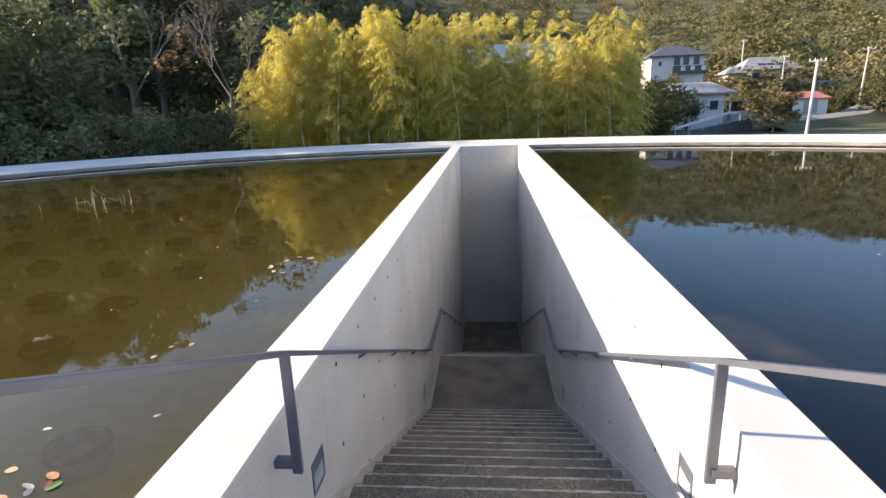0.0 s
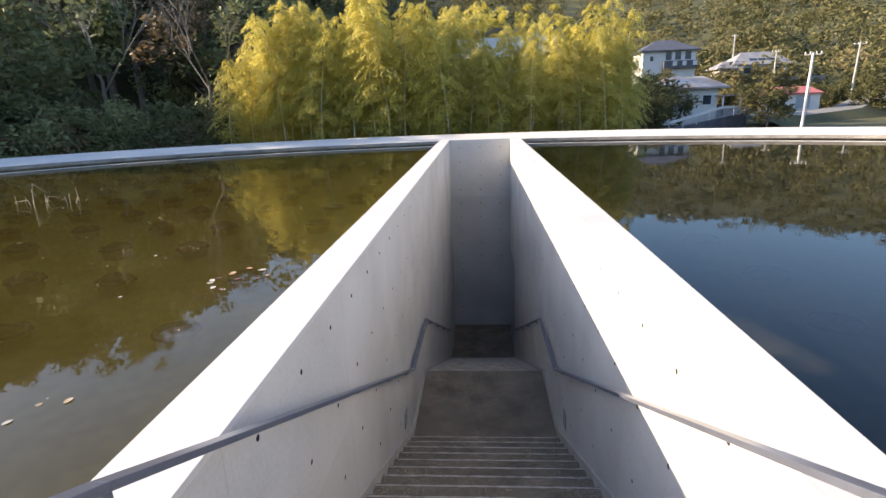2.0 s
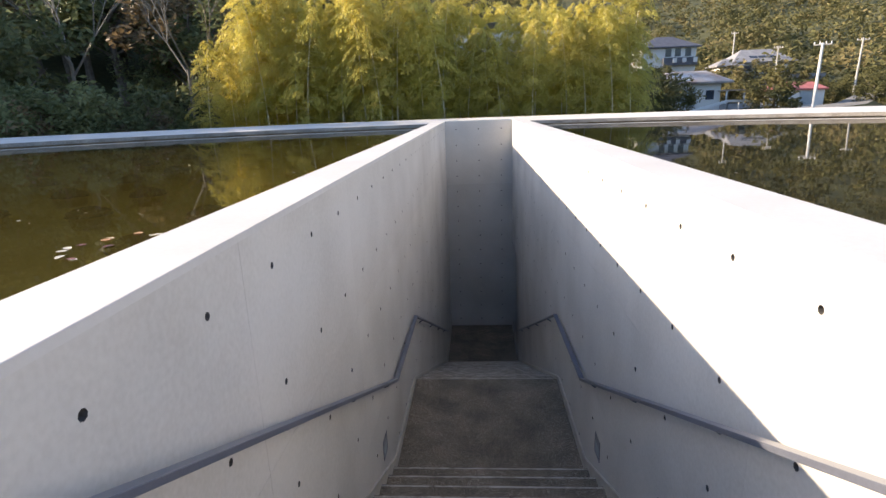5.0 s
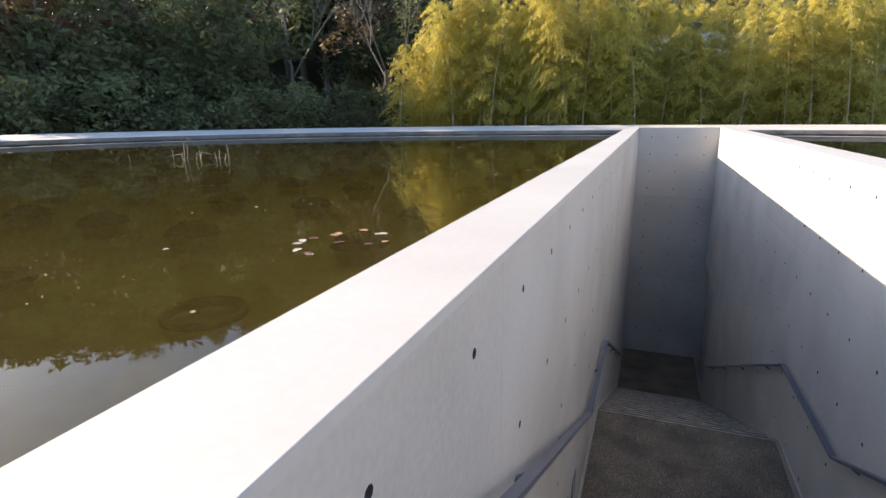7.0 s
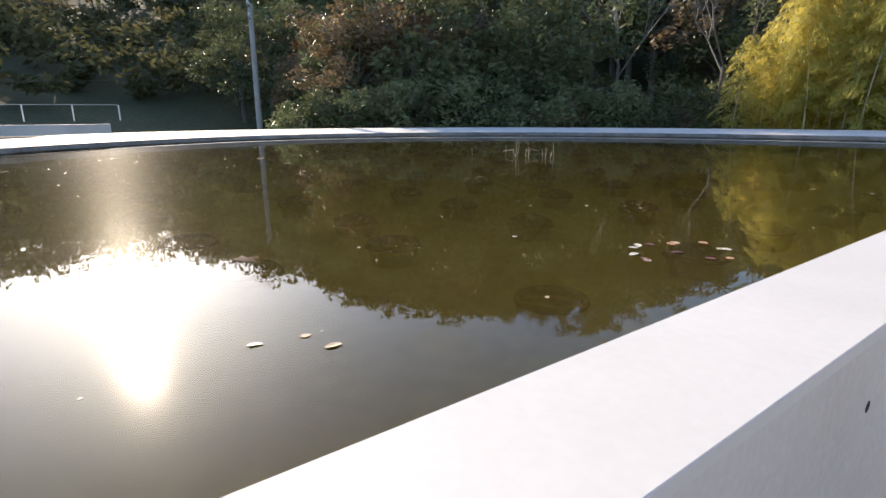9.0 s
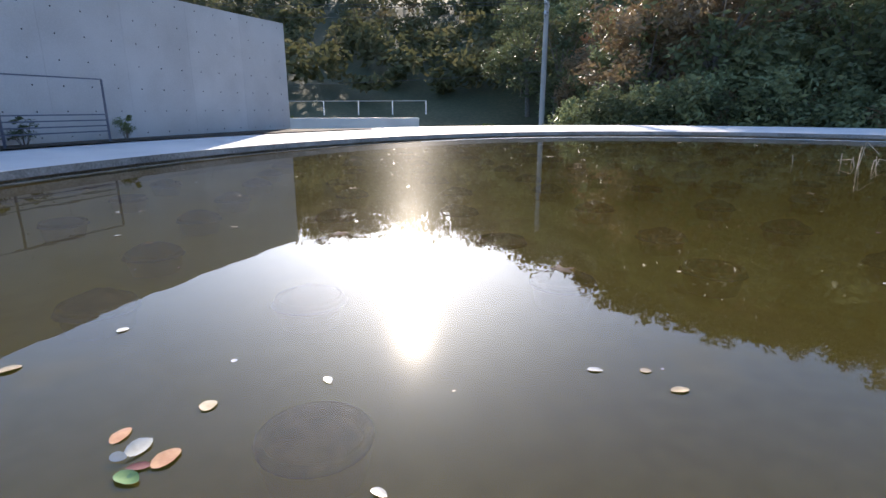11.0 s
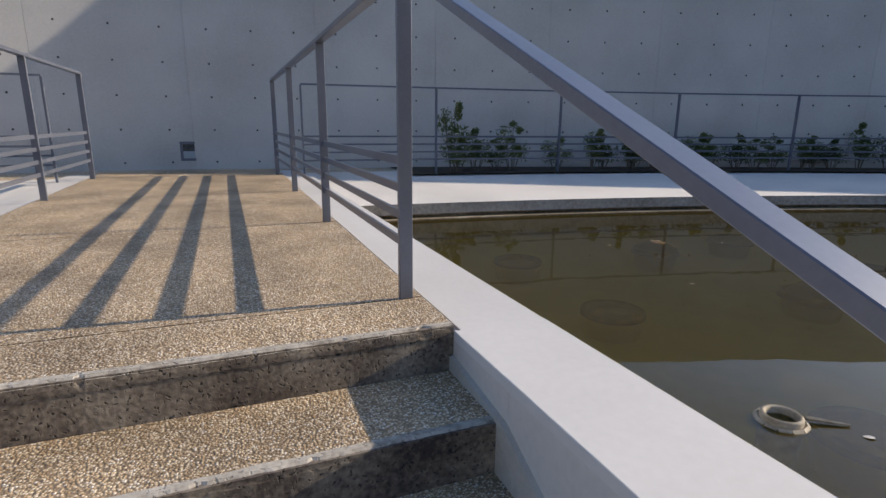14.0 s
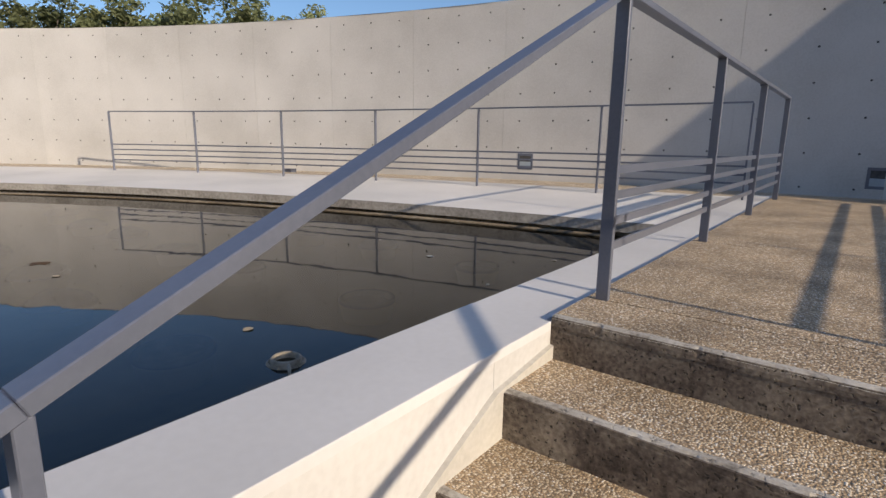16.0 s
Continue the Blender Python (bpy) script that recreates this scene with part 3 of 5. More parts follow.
def build_stairs():
    stair = empty("floor_stairs", "worn exposed aggregate concrete steps going down", "stairs", kind="structure")

    def step(y0, y1, z, seed, riser_h=RISE):
        ob = part("step", boxed(-HALF + 0.001, HALF - 0.001, y0, y1 - 0.02, z - riser_h - 0.25, z), AGGREGATE if seed < 4 else AGGREGATE_DARK, stair)
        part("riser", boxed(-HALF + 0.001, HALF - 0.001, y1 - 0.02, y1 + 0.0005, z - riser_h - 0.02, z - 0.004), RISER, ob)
        placed("nosing", rough_nosing(-HALF + 0.002, HALF - 0.002, y1, z, seed), ob)

    placed("nosing", rough_nosing(-HALF + 0.002, HALF - 0.002, 0.0, 0.0, 99), stair)
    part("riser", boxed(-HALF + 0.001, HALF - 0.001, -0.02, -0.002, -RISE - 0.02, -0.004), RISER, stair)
    for i in range(1, LAND_N):
        step((i - 1) * TREAD, i * TREAD, -i * RISE, i)
    step((LAND_N - 1) * TREAD, LAND_Y, -LAND_N * RISE, 50)
    z = -LAND_N * RISE
    for i in range(1, 22):
        step(LAND_Y + (i - 1) * TREAD, LAND_Y + i * TREAD, z - i * RISE, 60 + i)
    part("floor_lower", boxed(-HALF, HALF, LAND_Y + 21 * TREAD, END_Y, FLOOR_Z - 0.3, z - 22 * RISE), AGGREGATE_DARK, stair)
    # sloped plaster skirting along both walls
    for side in (-1, 1):
        bm = bmesh.new()
        x0, x1 = side * HALF, side * (HALF - 0.015)
        line = [(0.0, -0.10), (0.35, -0.14), (6.9, -3.18), (8.7, -3.22), (15.5, -6.42), (END_Y, -6.5)]
        for (ya, za), (yb, zb) in zip(line[:-1], line[1:]):
            v = [bm.verts.new(p) for p in ((x0, ya, za), (x0, yb, zb), (x0, yb, zb - 0.5), (x0, ya, za - 0.5),
                                           (x1, ya, za - 0.004), (x1, yb, zb - 0.004), (x1, yb, zb - 0.5), (x1, ya, za - 0.5))]
            bm.faces.new((v[4], v[5], v[6], v[7])), bm.faces.new((v[0], v[1], v[5], v[4])), bm.faces.new((v[0], v[4], v[7], v[3]))
        bmesh.ops.recalc_face_normals(bm, faces=bm.faces)
        part("skirting", bm, SKIRT, stair)


build_deck()
build_stairs()


# ---- railings ----
def deck_railing(side):
    x = side * 0.945
    ys = [-0.30, -1.90, -3.53, -5.23]
    rail = empty("railing", "grey painted steel railing with four low bars on the walkway", "railing", "walkway railings", at=(x, -3.0, 0))
    o = Vector(rail.location)

    def p(*c):
        return Vector(c) - o

    for y in ys:
        part("post", bar(p(x, y, 0.0), p(x, y, 1.07), 0.022, 0.048, up=(1, 0, 0)), STEEL, rail, bevel=0.002)
    part("handrail", bar(p(x, -5.25, 1.075), p(x, -0.275, 1.075), 0.05, 0.025), STEEL, rail, bevel=0.002)
    for z in (0.20, 0.295, 0.39, 0.485):
        part("bar", bar(p(x, -5.23, z), p(x, -0.30, z), 0.012, 0.03), STEEL, rail)
    # the rail going down the stair
    knee = 0.328 if side < 0 else 0.302
    pts = [(-0.30, 1.085), (1.46, knee), (6.95, -2.30), (8.82, -2.36), (15.4, -5.50)]
    xs = [x, side * 0.905, side * 0.95, side * 0.95, side * 0.95]
    for (ya, za), (yb, zb), xa, xb in zip(pts[:-1], pts[1:], xs[:-1], xs[1:]):
        part("handrail", bar(p(xa, ya, za), p(xb, yb, zb), 0.05, 0.025), STEEL, rail, bevel=0.002)
    part("post", bar(p(side * 0.905, 1.46, knee - 0.01), p(side * 0.905, 1.46, -0.27), 0.022, 0.045, up=(1, 0, 0)), STEEL, rail, bevel=0.002)
    part("bracket", boxed(*sorted((side * 0.905 - o.x, side * HALF - o.x)), 1.438 - o.y, 1.482 - o.y, -0.235, -0.195), STEEL, rail)
    for y in (3.0, 4.2, 5.4, 6.6, 8.0, 9.6, 11.2, 12.8, 14.4):
        z = np.interp(y, [q[0] for q in pts], [q[1] for q in pts])
        part("bracket", bar(p(side * 0.95, y, z - 0.012), p(side * HALF, y, z - 0.05), 0.03, 0.012), STEEL, rail)


for s in (-1, 1):
    deck_railing(s)


def fence(side):
    """A low fence of flat bars on the curve between the walk and the tall wall."""
    a, b = 19.3, 13.4
    xs = [1.25, 2.9, 4.6, 6.3, 8.04, 9.74, 11.4]
    pts = [(side * x, POND[1] - b * math.sqrt(1 - (x / a) ** 2)) for x in xs]
    ob = empty("fence", "thin grey steel fence with four low bars beside the walk", "fence", "walk fences", at=(pts[3][0], pts[3][1], -0.04))
    o = Vector(ob.location)
    for x, y in pts:
        part("post", bar(Vector((x, y, -0.05)) - o, Vector((x, y, 1.03)) - o, 0.035, 0.02, up=(1, 0, 0)), STEEL, ob)
    for (xa, ya), (xb, yb) in zip(pts[:-1], pts[1:]):
        part("handrail", bar(Vector((xa, ya, 1.04)) - o, Vector((xb, yb, 1.04)) - o, 0.035, 0.02), STEEL, ob)
        for z in (0.16, 0.255, 0.35, 0.445):
            part("bar", bar(Vector((xa, ya, z)) - o, Vector((xb, yb, z)) - o, 0.01, 0.022), STEEL, ob)


for s in (-1, 1):
    fence(s)


# ---- vegetation ----
def leaf_cloud(centres, radii, count, size, rnd, stretch=1.0, droop=0.0):
    """Many small leaves as bent quads scattered round the given clump centres."""
    c = np.asarray(centres, float)
    rr = np.asarray(radii, float)
    idx = rnd.integers(0, len(c), count)
    d = rnd.normal(size=(count, 3))
    d /= np.linalg.norm(d, axis=1, keepdims=True)
    r = rr[idx] * rnd.random(count) ** 0.45
    p = c[idx] + d * r[:, None] * np.array([1, 1, 0.75])
    u = rnd.normal(size=(count, 3))
    u[:, 2] = u[:, 2] * 0.6 - droop
    u /= np.linalg.norm(u, axis=1, keepdims=True)
    w = np.cross(u, rnd.normal(size=(count, 3)))
    w /= np.linalg.norm(w, axis=1, keepdims=True) + 1e-9
    s = size * (0.6 + 0.8 * rnd.random(count))[:, None]
    L, Wd = u * s * stretch, w * s * 0.5
    verts = np.concatenate([p - L * 0.5, p + Wd * 0.5, p + L * 0.5, p - Wd * 0.5], axis=1).reshape(-1, 3)
    faces = np.arange(count * 4).reshape(-1, 4)
    return verts, faces


def quick_mesh(name, verts, faces, mat):
    me = bpy.data.meshes.new(name)
    nv, nf = len(verts), len(faces)
    me.vertices.add(nv)
    me.vertices.foreach_set("co", np.asarray(verts, np.float32).ravel())
    me.loops.add(nf * 4)
    me.loops.foreach_set("vertex_index", np.asarray(faces, np.int32).ravel())
    me.polygons.add(nf)
    me.polygons.foreach_set("loop_start", np.arange(0, nf * 4, 4, dtype=np.int32))
    me.update(calc_edges=True)
    me.materials.append(mat)
    return me


def tree_model(seed, height, spread, leaves, size, leaf_mat, label, bare=0.25):
    rnd = np.random.default_rng(seed)
    tree = empty("tree", label, "tree", "trees on the hillside")
    bm = bmesh.new()
    trunk_top = height * 0.55
    lean = rnd.normal(size=2) * 0.05 * height
    rod((0, 0, -0.6), (lean[0] * 0.5, lean[1] * 0.5, trunk_top * 0.5), 0.028 * height, 0.02 * height, 7, bm)
    rod((lean[0] * 0.5, lean[1] * 0.5, trunk_top * 0.5), (lean[0], lean[1], trunk_top), 0.02 * height, 0.012 * height, 7, bm)
    centres, radii = [], []
    for i in range(12):
        ang = i * 2.4 + rnd.random()
        f = 0.25 + 0.75 * (i / 11)
        out = spread * (0.55 + 0.5 * rnd.random()) * (1.0 - 0.55 * max(0, f - 0.45))
        z0 = trunk_top * (0.35 + 0.6 * f)
        tip = np.array([lean[0] + out * math.cos(ang), lean[1] + out * math.sin(ang), height * (bare + (0.92 - bare) * f + 0.06 * rnd.normal())])
        root = (lean[0] * z0 / trunk_top, lean[1] * z0 / trunk_top, z0)
        rod(root, tuple(tip), 0.009 * height, 0.003 * height, 5, bm)
        for _ in range(3):
            centres.append(tip + rnd.normal(size=3) * spread * 0.26)
            radii.append(spread * (0.25 + 0.22 * rnd.random()))
    centres.append(np.array([lean[0], lean[1], height * 0.9]))
    radii.append(spread * 0.4)
    part("trunk", bm, BARK, tree)
    v, f = leaf_cloud(centres, radii, leaves, size, rnd, 1.3, 0.1)
    placed("crown", quick_mesh("crown", v, f, leaf_mat), tree)
    return tree


def bamboo_model(seed, height, bare):
    """A culm with layered, drooping sprays of narrow leaves; bare: share of the culm without branches."""
    rnd = np.random.default_rng(seed)
    plant = empty("bamboo", "tall yellow-green bamboo with feathery leaning foliage", "bamboo", "bamboo grove beyond the pond")
    lean_a = rnd.random() * 6.28
    bend = 0.05 + 0.10 * rnd.random()
    pts = []
    for i in range(13):
        f = i / 12
        off = bend * height * f ** 2.2
        pts.append(Vector((off * math.cos(lean_a), off * math.sin(lean_a), height * f * (1 - 0.03 * f * f))))
    bm = bmesh.new()
    for i in range(12):
        rod(pts[i], pts[i + 1], 0.042 * (1 - 0.078 * i), 0.042 * (1 - 0.078 * (i + 1)), 6, bm)
    pos, along = [], []
    count = 66
    for i in range(count):
        f = bare + (0.995 - bare) * (i / (count - 1)) ** 0.9
        k = min(11, int(f * 12))
        base = np.array(pts[k].lerp(pts[k + 1], f * 12 - k))
        ang = i * 2.4 + 0.5 * rnd.normal()
        d = np.array([math.cos(ang), math.sin(ang), 0.0])
        side = np.array([-d[1], d[0], 0.0])
        out = (0.22 + 1.45 * (1 - f) ** 0.55 * min(1.0, 0.45 + (f - bare) * 2.2)) * (0.75 + 0.5 * rnd.random())
        rise, fall = 0.55 + 0.25 * rnd.random(), 0.75 + 0.35 * rnd.random()
        n = int(44 + 84 * out)
        q = 0.18 + 0.86 * rnd.random(n) ** 0.8
        wide = out * (0.14 + 0.26 * q)
        w = rnd.uniform(-1, 1, n)
        p = base + d * (out * q)[:, None] + side * (w * wide)[:, None]
        p[:, 2] += out * (rise * q - fall * q * q) - 0.10 * np.abs(w) * out + rnd.normal(size=n) * 0.055
        v = d * 0.9 + side * (w * 0.55)[:, None] + rnd.normal(size=(n, 3)) * 0.28
        v[:, 2] += rise - 2 * fall * q - 0.25
        pos.append(p), along.append(v)
        if i % 2 == 0:
            tip = base + d * out * 0.7 + np.array([0, 0, out * (rise * 0.7 - fall * 0.49)])
            rod(tuple(base), tuple(tip), 0.006, 0.003, 3, bm)
    part("culm", bm, CULM, plant)
    p, u = np.concatenate(pos), np.concatenate(along)
    n = len(p)
    u /= np.linalg.norm(u, axis=1, keepdims=True)
    flat = np.array([0, 0, 1.0]) + rnd.normal(size=(n, 3)) * 0.45
    w = np.cross(u, flat)
    w /= np.linalg.norm(w, axis=1, keepdims=True) + 1e-9
    L = u * (0.12 + 0.11 * rnd.random(n))[:, None]
    Wd = w * (0.022 + 0.014 * rnd.random(n))[:, None]
    verts = np.concatenate([p - L * 0.5, p + Wd * 0.5, p + L * 0.5, p - Wd * 0.5], axis=1).reshape(-1, 3)
    placed("foliage", quick_mesh("foliage", verts, np.arange(n * 4).reshape(-1, 4), BAMBOO_LEAF), plant)
    return plant


def scatter(models, spots, scale=(0.8, 1.25), seed=1):
    rnd = random.Random(seed)
    for i, (x, y) in enumerate(spots):
        s = rnd.uniform(*scale)
        src = models[rnd.randrange(len(models))] if i >= len(models) else models[i]
        m = pose(x, y, ground_z(x, y), 0, 0, rnd.uniform(0, 360)) @ Matrix.Scale(s, 4)
        if i < len(models):
            src.matrix_basis = m
        else:
            ob = copy_thing(src, Matrix())
            ob.matrix_basis = m


def grove():
    rnd = random.Random(4)
    models = [bamboo_model(20 + i, 7.6, b) for i, b in enumerate((0.34, 0.27, 0.38, 0.04, 0.08, 0.03, 0.10))]
    used = set()
    for row, y in enumerate((25.4, 26.7, 28.4)):
        x = -11.6 + 0.25 * row
        while x < 7.3:
            at_x, at_y = x + rnd.uniform(-0.25, 0.25), y + rnd.uniform(-0.4, 0.4) - 0.02 * x
            tall = np.interp(at_x, [-12, -10.2, -9, -5, -2.5, 0.5, 4.5, 6.5, 8], [0.72, 0.95, 1.03, 1.03, 0.98, 0.84, 0.84, 0.9, 0.86])
            tall *= (0.93, 1.0, 1.05)[row] * rnd.choice((0.9, 0.97, 1.0, 1.04, 1.12))
            k = rnd.choice((0, 1, 2) if row == 0 else (3, 4, 5, 6))
            m = pose(at_x, at_y, ground_z(at_x, at_y), 0, 0, rnd.uniform(0, 360)) @ Matrix.Scale(tall, 4)
            ob = models[k] if k not in used else copy_thing(models[k], Matrix())
            used.add(k)
            ob.matrix_basis = m
            x += rnd.uniform(0.75, 1.25) if row == 0 else rnd.uniform(0.6, 1.0)


grove()


def bare_tree(x, y, height, seed):
    """A leafless tree: a pale trunk forking into thin, spreading limbs."""
    rnd = random.Random(seed)
    tree = empty("tree", "bare grey tree with thin spreading limbs before the woods", "tree", "bare trees on the hillside", at=(x, y, ground_z(x, y)))

    def limb(a, d, length, r, depth, bm):
        b = a + d * length
        rod(a, b, r, r * 0.68, 5, bm)
        if depth == 0:
            return
        for _ in range(3 if depth > 2 else 2):
            turn = Vector((rnd.uniform(-1, 1), rnd.uniform(-1, 1), rnd.uniform(-0.25, 0.6)))
            limb(b, (d * 0.85 + turn * 0.62).normalized(), length * rnd.uniform(0.58, 0.82), r * 0.62, depth - 1, bm)

    trunk = bmesh.new()
    rod((0, 0, -0.5), (0.15, 0, height * 0.5), 0.11, 0.075, 8, trunk)
    part("trunk", trunk, GREY_BARK, tree)
    for k in range(3):
        a = 2.1 * k + rnd.random()
        bm = bmesh.new()
        limb(Vector((0.15, 0, height * (0.44 + 0.03 * k))), Vector((math.cos(a) * 0.7, math.sin(a) * 0.7, 1)).normalized(), height * 0.2, 0.05, 4, bm)
        part("limb", bm, GREY_BARK, tree)


bare_tree(-17.4, 25.0, 9.5, 3)
bare_tree(-13.6, 27.5, 9.0, 8)


def hillside():
    rnd = random.Random(11)
    near = []
    tries = 0
    while len(near) < 175 and tries < 9000:
        tries += 1
        az = rnd.uniform(17, 74)
        r = 25 + 55 * rnd.random() ** 1.2
        if r < np.interp(az, [17, 26, 40, 60, 68, 74], [36, 29, 27, 30, 42, 55]):
            continue
        x, y = -r * math.sin(math.radians(az)), 1 + r * math.cos(math.radians(az))
        if ((x / (RING[0] + 2.2)) ** 2 + ((y - POND[1]) / (RING[1] + 2.2)) ** 2) < 1 or (-14 < x < 12 and y < 32):
            continue
        lane = y - (27 - 0.14 * (x + 12))
        if -5 < lane < 6 and ground_z(x, y) + 6.5 > -1.0 + (-11 - x) * 0.36:
            continue
        gap = 2.3 if r < 45 else 3.4
        if all((x - a) ** 2 + (y - b) ** 2 > gap * gap for a, b in near):
            near.append((x, y))
    rnd2 = random.Random(3)
    foot = []
    for az in np.arange(22, 66, 1.15):
        for extra in (0.0, 2.2):
            r = 25.5 + extra + rnd2.uniform(-0.4, 0.6)
            for _ in range(14):
                x, y = -r * math.sin(math.radians(az)), 1 + r * math.cos(math.radians(az))
                if ((x / (RING[0] + 1.6)) ** 2 + ((y - POND[1]) / (RING[1] + 1.6)) ** 2) > 1:
                    break
                r += 0.4
            if not (x > -13.2 and y > 21):
                foot.append((x, y))
    green = "dense dark green broadleaf tree on the shaded hillside"
    models = [tree_model(31, 7.5, 2.6, 3500, 0.29, DARK_LEAF, green), tree_model(32, 9.0, 2.9, 3700, 0.30, DARK_LEAF, green),
              tree_model(33, 6.0, 2.5, 3800, 0.25, DARK_LEAF, green, 0.12), tree_model(34, 8.0, 2.7, 3600, 0.26, RED_LEAF, "reddish brown autumn tree on the shaded hillside"),
              tree_model(35, 4.2, 2.4, 3400, 0.21, DARK_LEAF, "low dark green thicket at the foot of the hillside", 0.05)]
    scatter(models, near, (0.8, 1.2), 12)
    low = [tree_model(36, 2.6, 1.5, 3000, 0.15, DARK_LEAF, "low dark green bush behind the pond's rim", 0.02),
           tree_model(37, 3.1, 1.6, 3200, 0.16, DARK_LEAF, "leafy dark green bush behind the pond's rim", 0.02),
           tree_model(38, 2.4, 1.4, 2800, 0.15, RED_LEAF, "brownish autumn bush behind the pond's rim", 0.02)]
    scatter(low, foot, (0.8, 1.25), 13)
    behind = []
    for k in range(16):
        az = math.radians(-104 - 1.75 * k)
        r = 50 + rnd2.uniform(-4, 4)
        behind.append((-r * math.sin(az), 1 + r * math.cos(az)))
    scatter([tree_model(39, 9.5, 3.4, 6500, 0.33, DARK_LEAF, "tall dark green tree rising behind the curved wall")], behind, (0.86, 1.12), 14)
    autumn = [(-43.0, 22.5)]
    scatter([tree_model(40, 9.0, 2.6, 5000, 0.26, ORANGE_LEAF, "orange autumn tree on the hillside")], autumn, (1, 1), 15)


hillside()


def far_woods():
    rnd = np.random.default_rng(8)
    V, F, n0 = [], [], 0
    spots = []
    for _ in range(2300):
        az = rnd.uniform(-68, 22) if rnd.random() < 0.8 else rnd.uniform(66, 130)
        r = (100 + 345 * rnd.random() ** 1.3) if az < 30 else (60 + 110 * rnd.random())
        if r < 112 and -40 < az < -9:
            continue
        spots.append((-r * math.sin(math.radians(az)), 1 + r * math.cos(math.radians(az)), r))
    for _ in range(620):
        az = rnd.uniform(12, 78)
        r = np.interp(az, AZ, R1) * rnd.uniform(0.72, 1.12)
        spots.append((-r * math.sin(math.radians(az)), 1 + r * math.cos(math.radians(az)), 100))
    for _ in range(260):
        az, r = rnd.uniform(-150, -70), rnd.uniform(55, 110)
        spots.append((-r * math.sin(math.radians(az)), 1 + r * math.cos(math.radians(az)), r))
    cs, rs = [], []
    for x, y, r in spots:
        z = ground_z(x, y)
        s = rnd.uniform(2.6, 5.4) * (1.0 if r > 110 else 0.7)
        for _ in range(3):
            cs.append((x + rnd.normal() * s * 0.4, y + rnd.normal() * s * 0.4, z + s * rnd.uniform(0.5, 1.3)))
            rs.append(s * 0.62)
    v, f = leaf_cloud(cs, rs, 400000, 0.85, rnd, 1.15)
    ob = placed("far_woods", quick_mesh("far_woods", v, f, FAR_LEAF))
    tagged(ob, "distant mixed woods covering the hills", "woods", kind="stuff")


far_woods()


# ---- walk beside the tall wall ----
def strip_between(name, a0, b0, a1, b1, x0, x1, z, mat, label, cat):
    n = 60
    verts, faces = [], []
    for k in range(n + 1):
        x = x0 + (x1 - x0) * k / n
        verts.append((x, POND[1] - b0 * math.sqrt(max(0, 1 - (x / a0) ** 2)), z))
        verts.append((x, wall_y(x) - 0.02, z))
    for k in range(n):
        faces.append((2 * k, 2 * k + 1, 2 * k + 3, 2 * k + 2)[::-1])
    tagged(new(name, mesh_of(name, verts, faces, mat)), label, cat, kind="structure")


strip_between("pavement_gravel", RING[0] - 0.02, RING[1] - 0.02, 0, 0, -2.6, 17.5, -0.035, GRAVEL, "beige fine gravel path along the curved wall", "path")
strip_between("ground_bed", RING[0] - 0.6, RING[1] - 0.55, 0, 0, -17.0, -2.6, -0.022, SOIL, "dark soil planting bed along the curved wall", "planting bed")


def weir():
    n = 192
    verts, faces = [], []
    for k in range(n):
        s = 2 * math.pi * k / n
        for w, z in ((0.0, WATER_Z - 0.3), (0.0, WATER_Z + 0.010), (0.10, WATER_Z + 0.010), (0.10, WATER_Z - 0.3)):
            verts.append(((15.82 + w) * math.cos(s), 7.97 + (11.20 + w) * math.sin(s), z))
    for k in range(n):
        k2 = (k + 1) % n
        x = verts[4 * k][0]
        if abs(x) < HALF + WALL_T + 0.3 and verts[4 * k][1] < 0:
            continue
        for i in range(3):
            faces.append((4 * k + i, 4 * k2 + i, 4 * k2 + i + 1, 4 * k + i + 1))
    tagged(new("trim_weir", mesh_of("trim_weir", verts, faces, [PAVING, POOL_SIDE], [1 if verts[f[0]][1] < 3.5 else 0 for f in faces])), "thin pale overflow edge just inside the pond's rim", "pond edge", kind="structure")


weir()


# ---- lamps in the walls ----
def wall_light(x, z, w, h):
    t = math.asin(x / ARC_R)
    y = wall_y(x)
    ob = empty("wall_light", "small square steel light set in the curved wall", "wall light", "lights in the curved wall", at=(x, y, z))
    ob.rotation_euler = (0, 0, t)
    bm = bmesh.new()
    f = 0.035
    for a in ((-w / 2, w / 2, h / 2 - f, h / 2), (-w / 2, w / 2, -h / 2, -h / 2 + f), (-w / 2, -w / 2 + f, -h / 2 + f, h / 2 - f), (w / 2 - f, w / 2, -h / 2 + f, h / 2 - f)):
        boxed(a[0], a[1], -0.012, 0.005, a[2], a[3], bm)
    part("frame", bm, STEEL, ob)
    part("hood", boxed(-w / 2 + f, w / 2 - f, -0.010, 0.003, 0.0, h / 2 - f), HOLE, ob)
    part("glass", boxed(-w / 2 + f, w / 2 - f, -0.010, 0.003, -h / 2 + f, 0.0), SHUTTER, ob, "pale frosted glass")


wall_light(0.02, 0.21, 0.32, 0.26)
wall_light(4.65, 0.27, 0.26, 0.26)


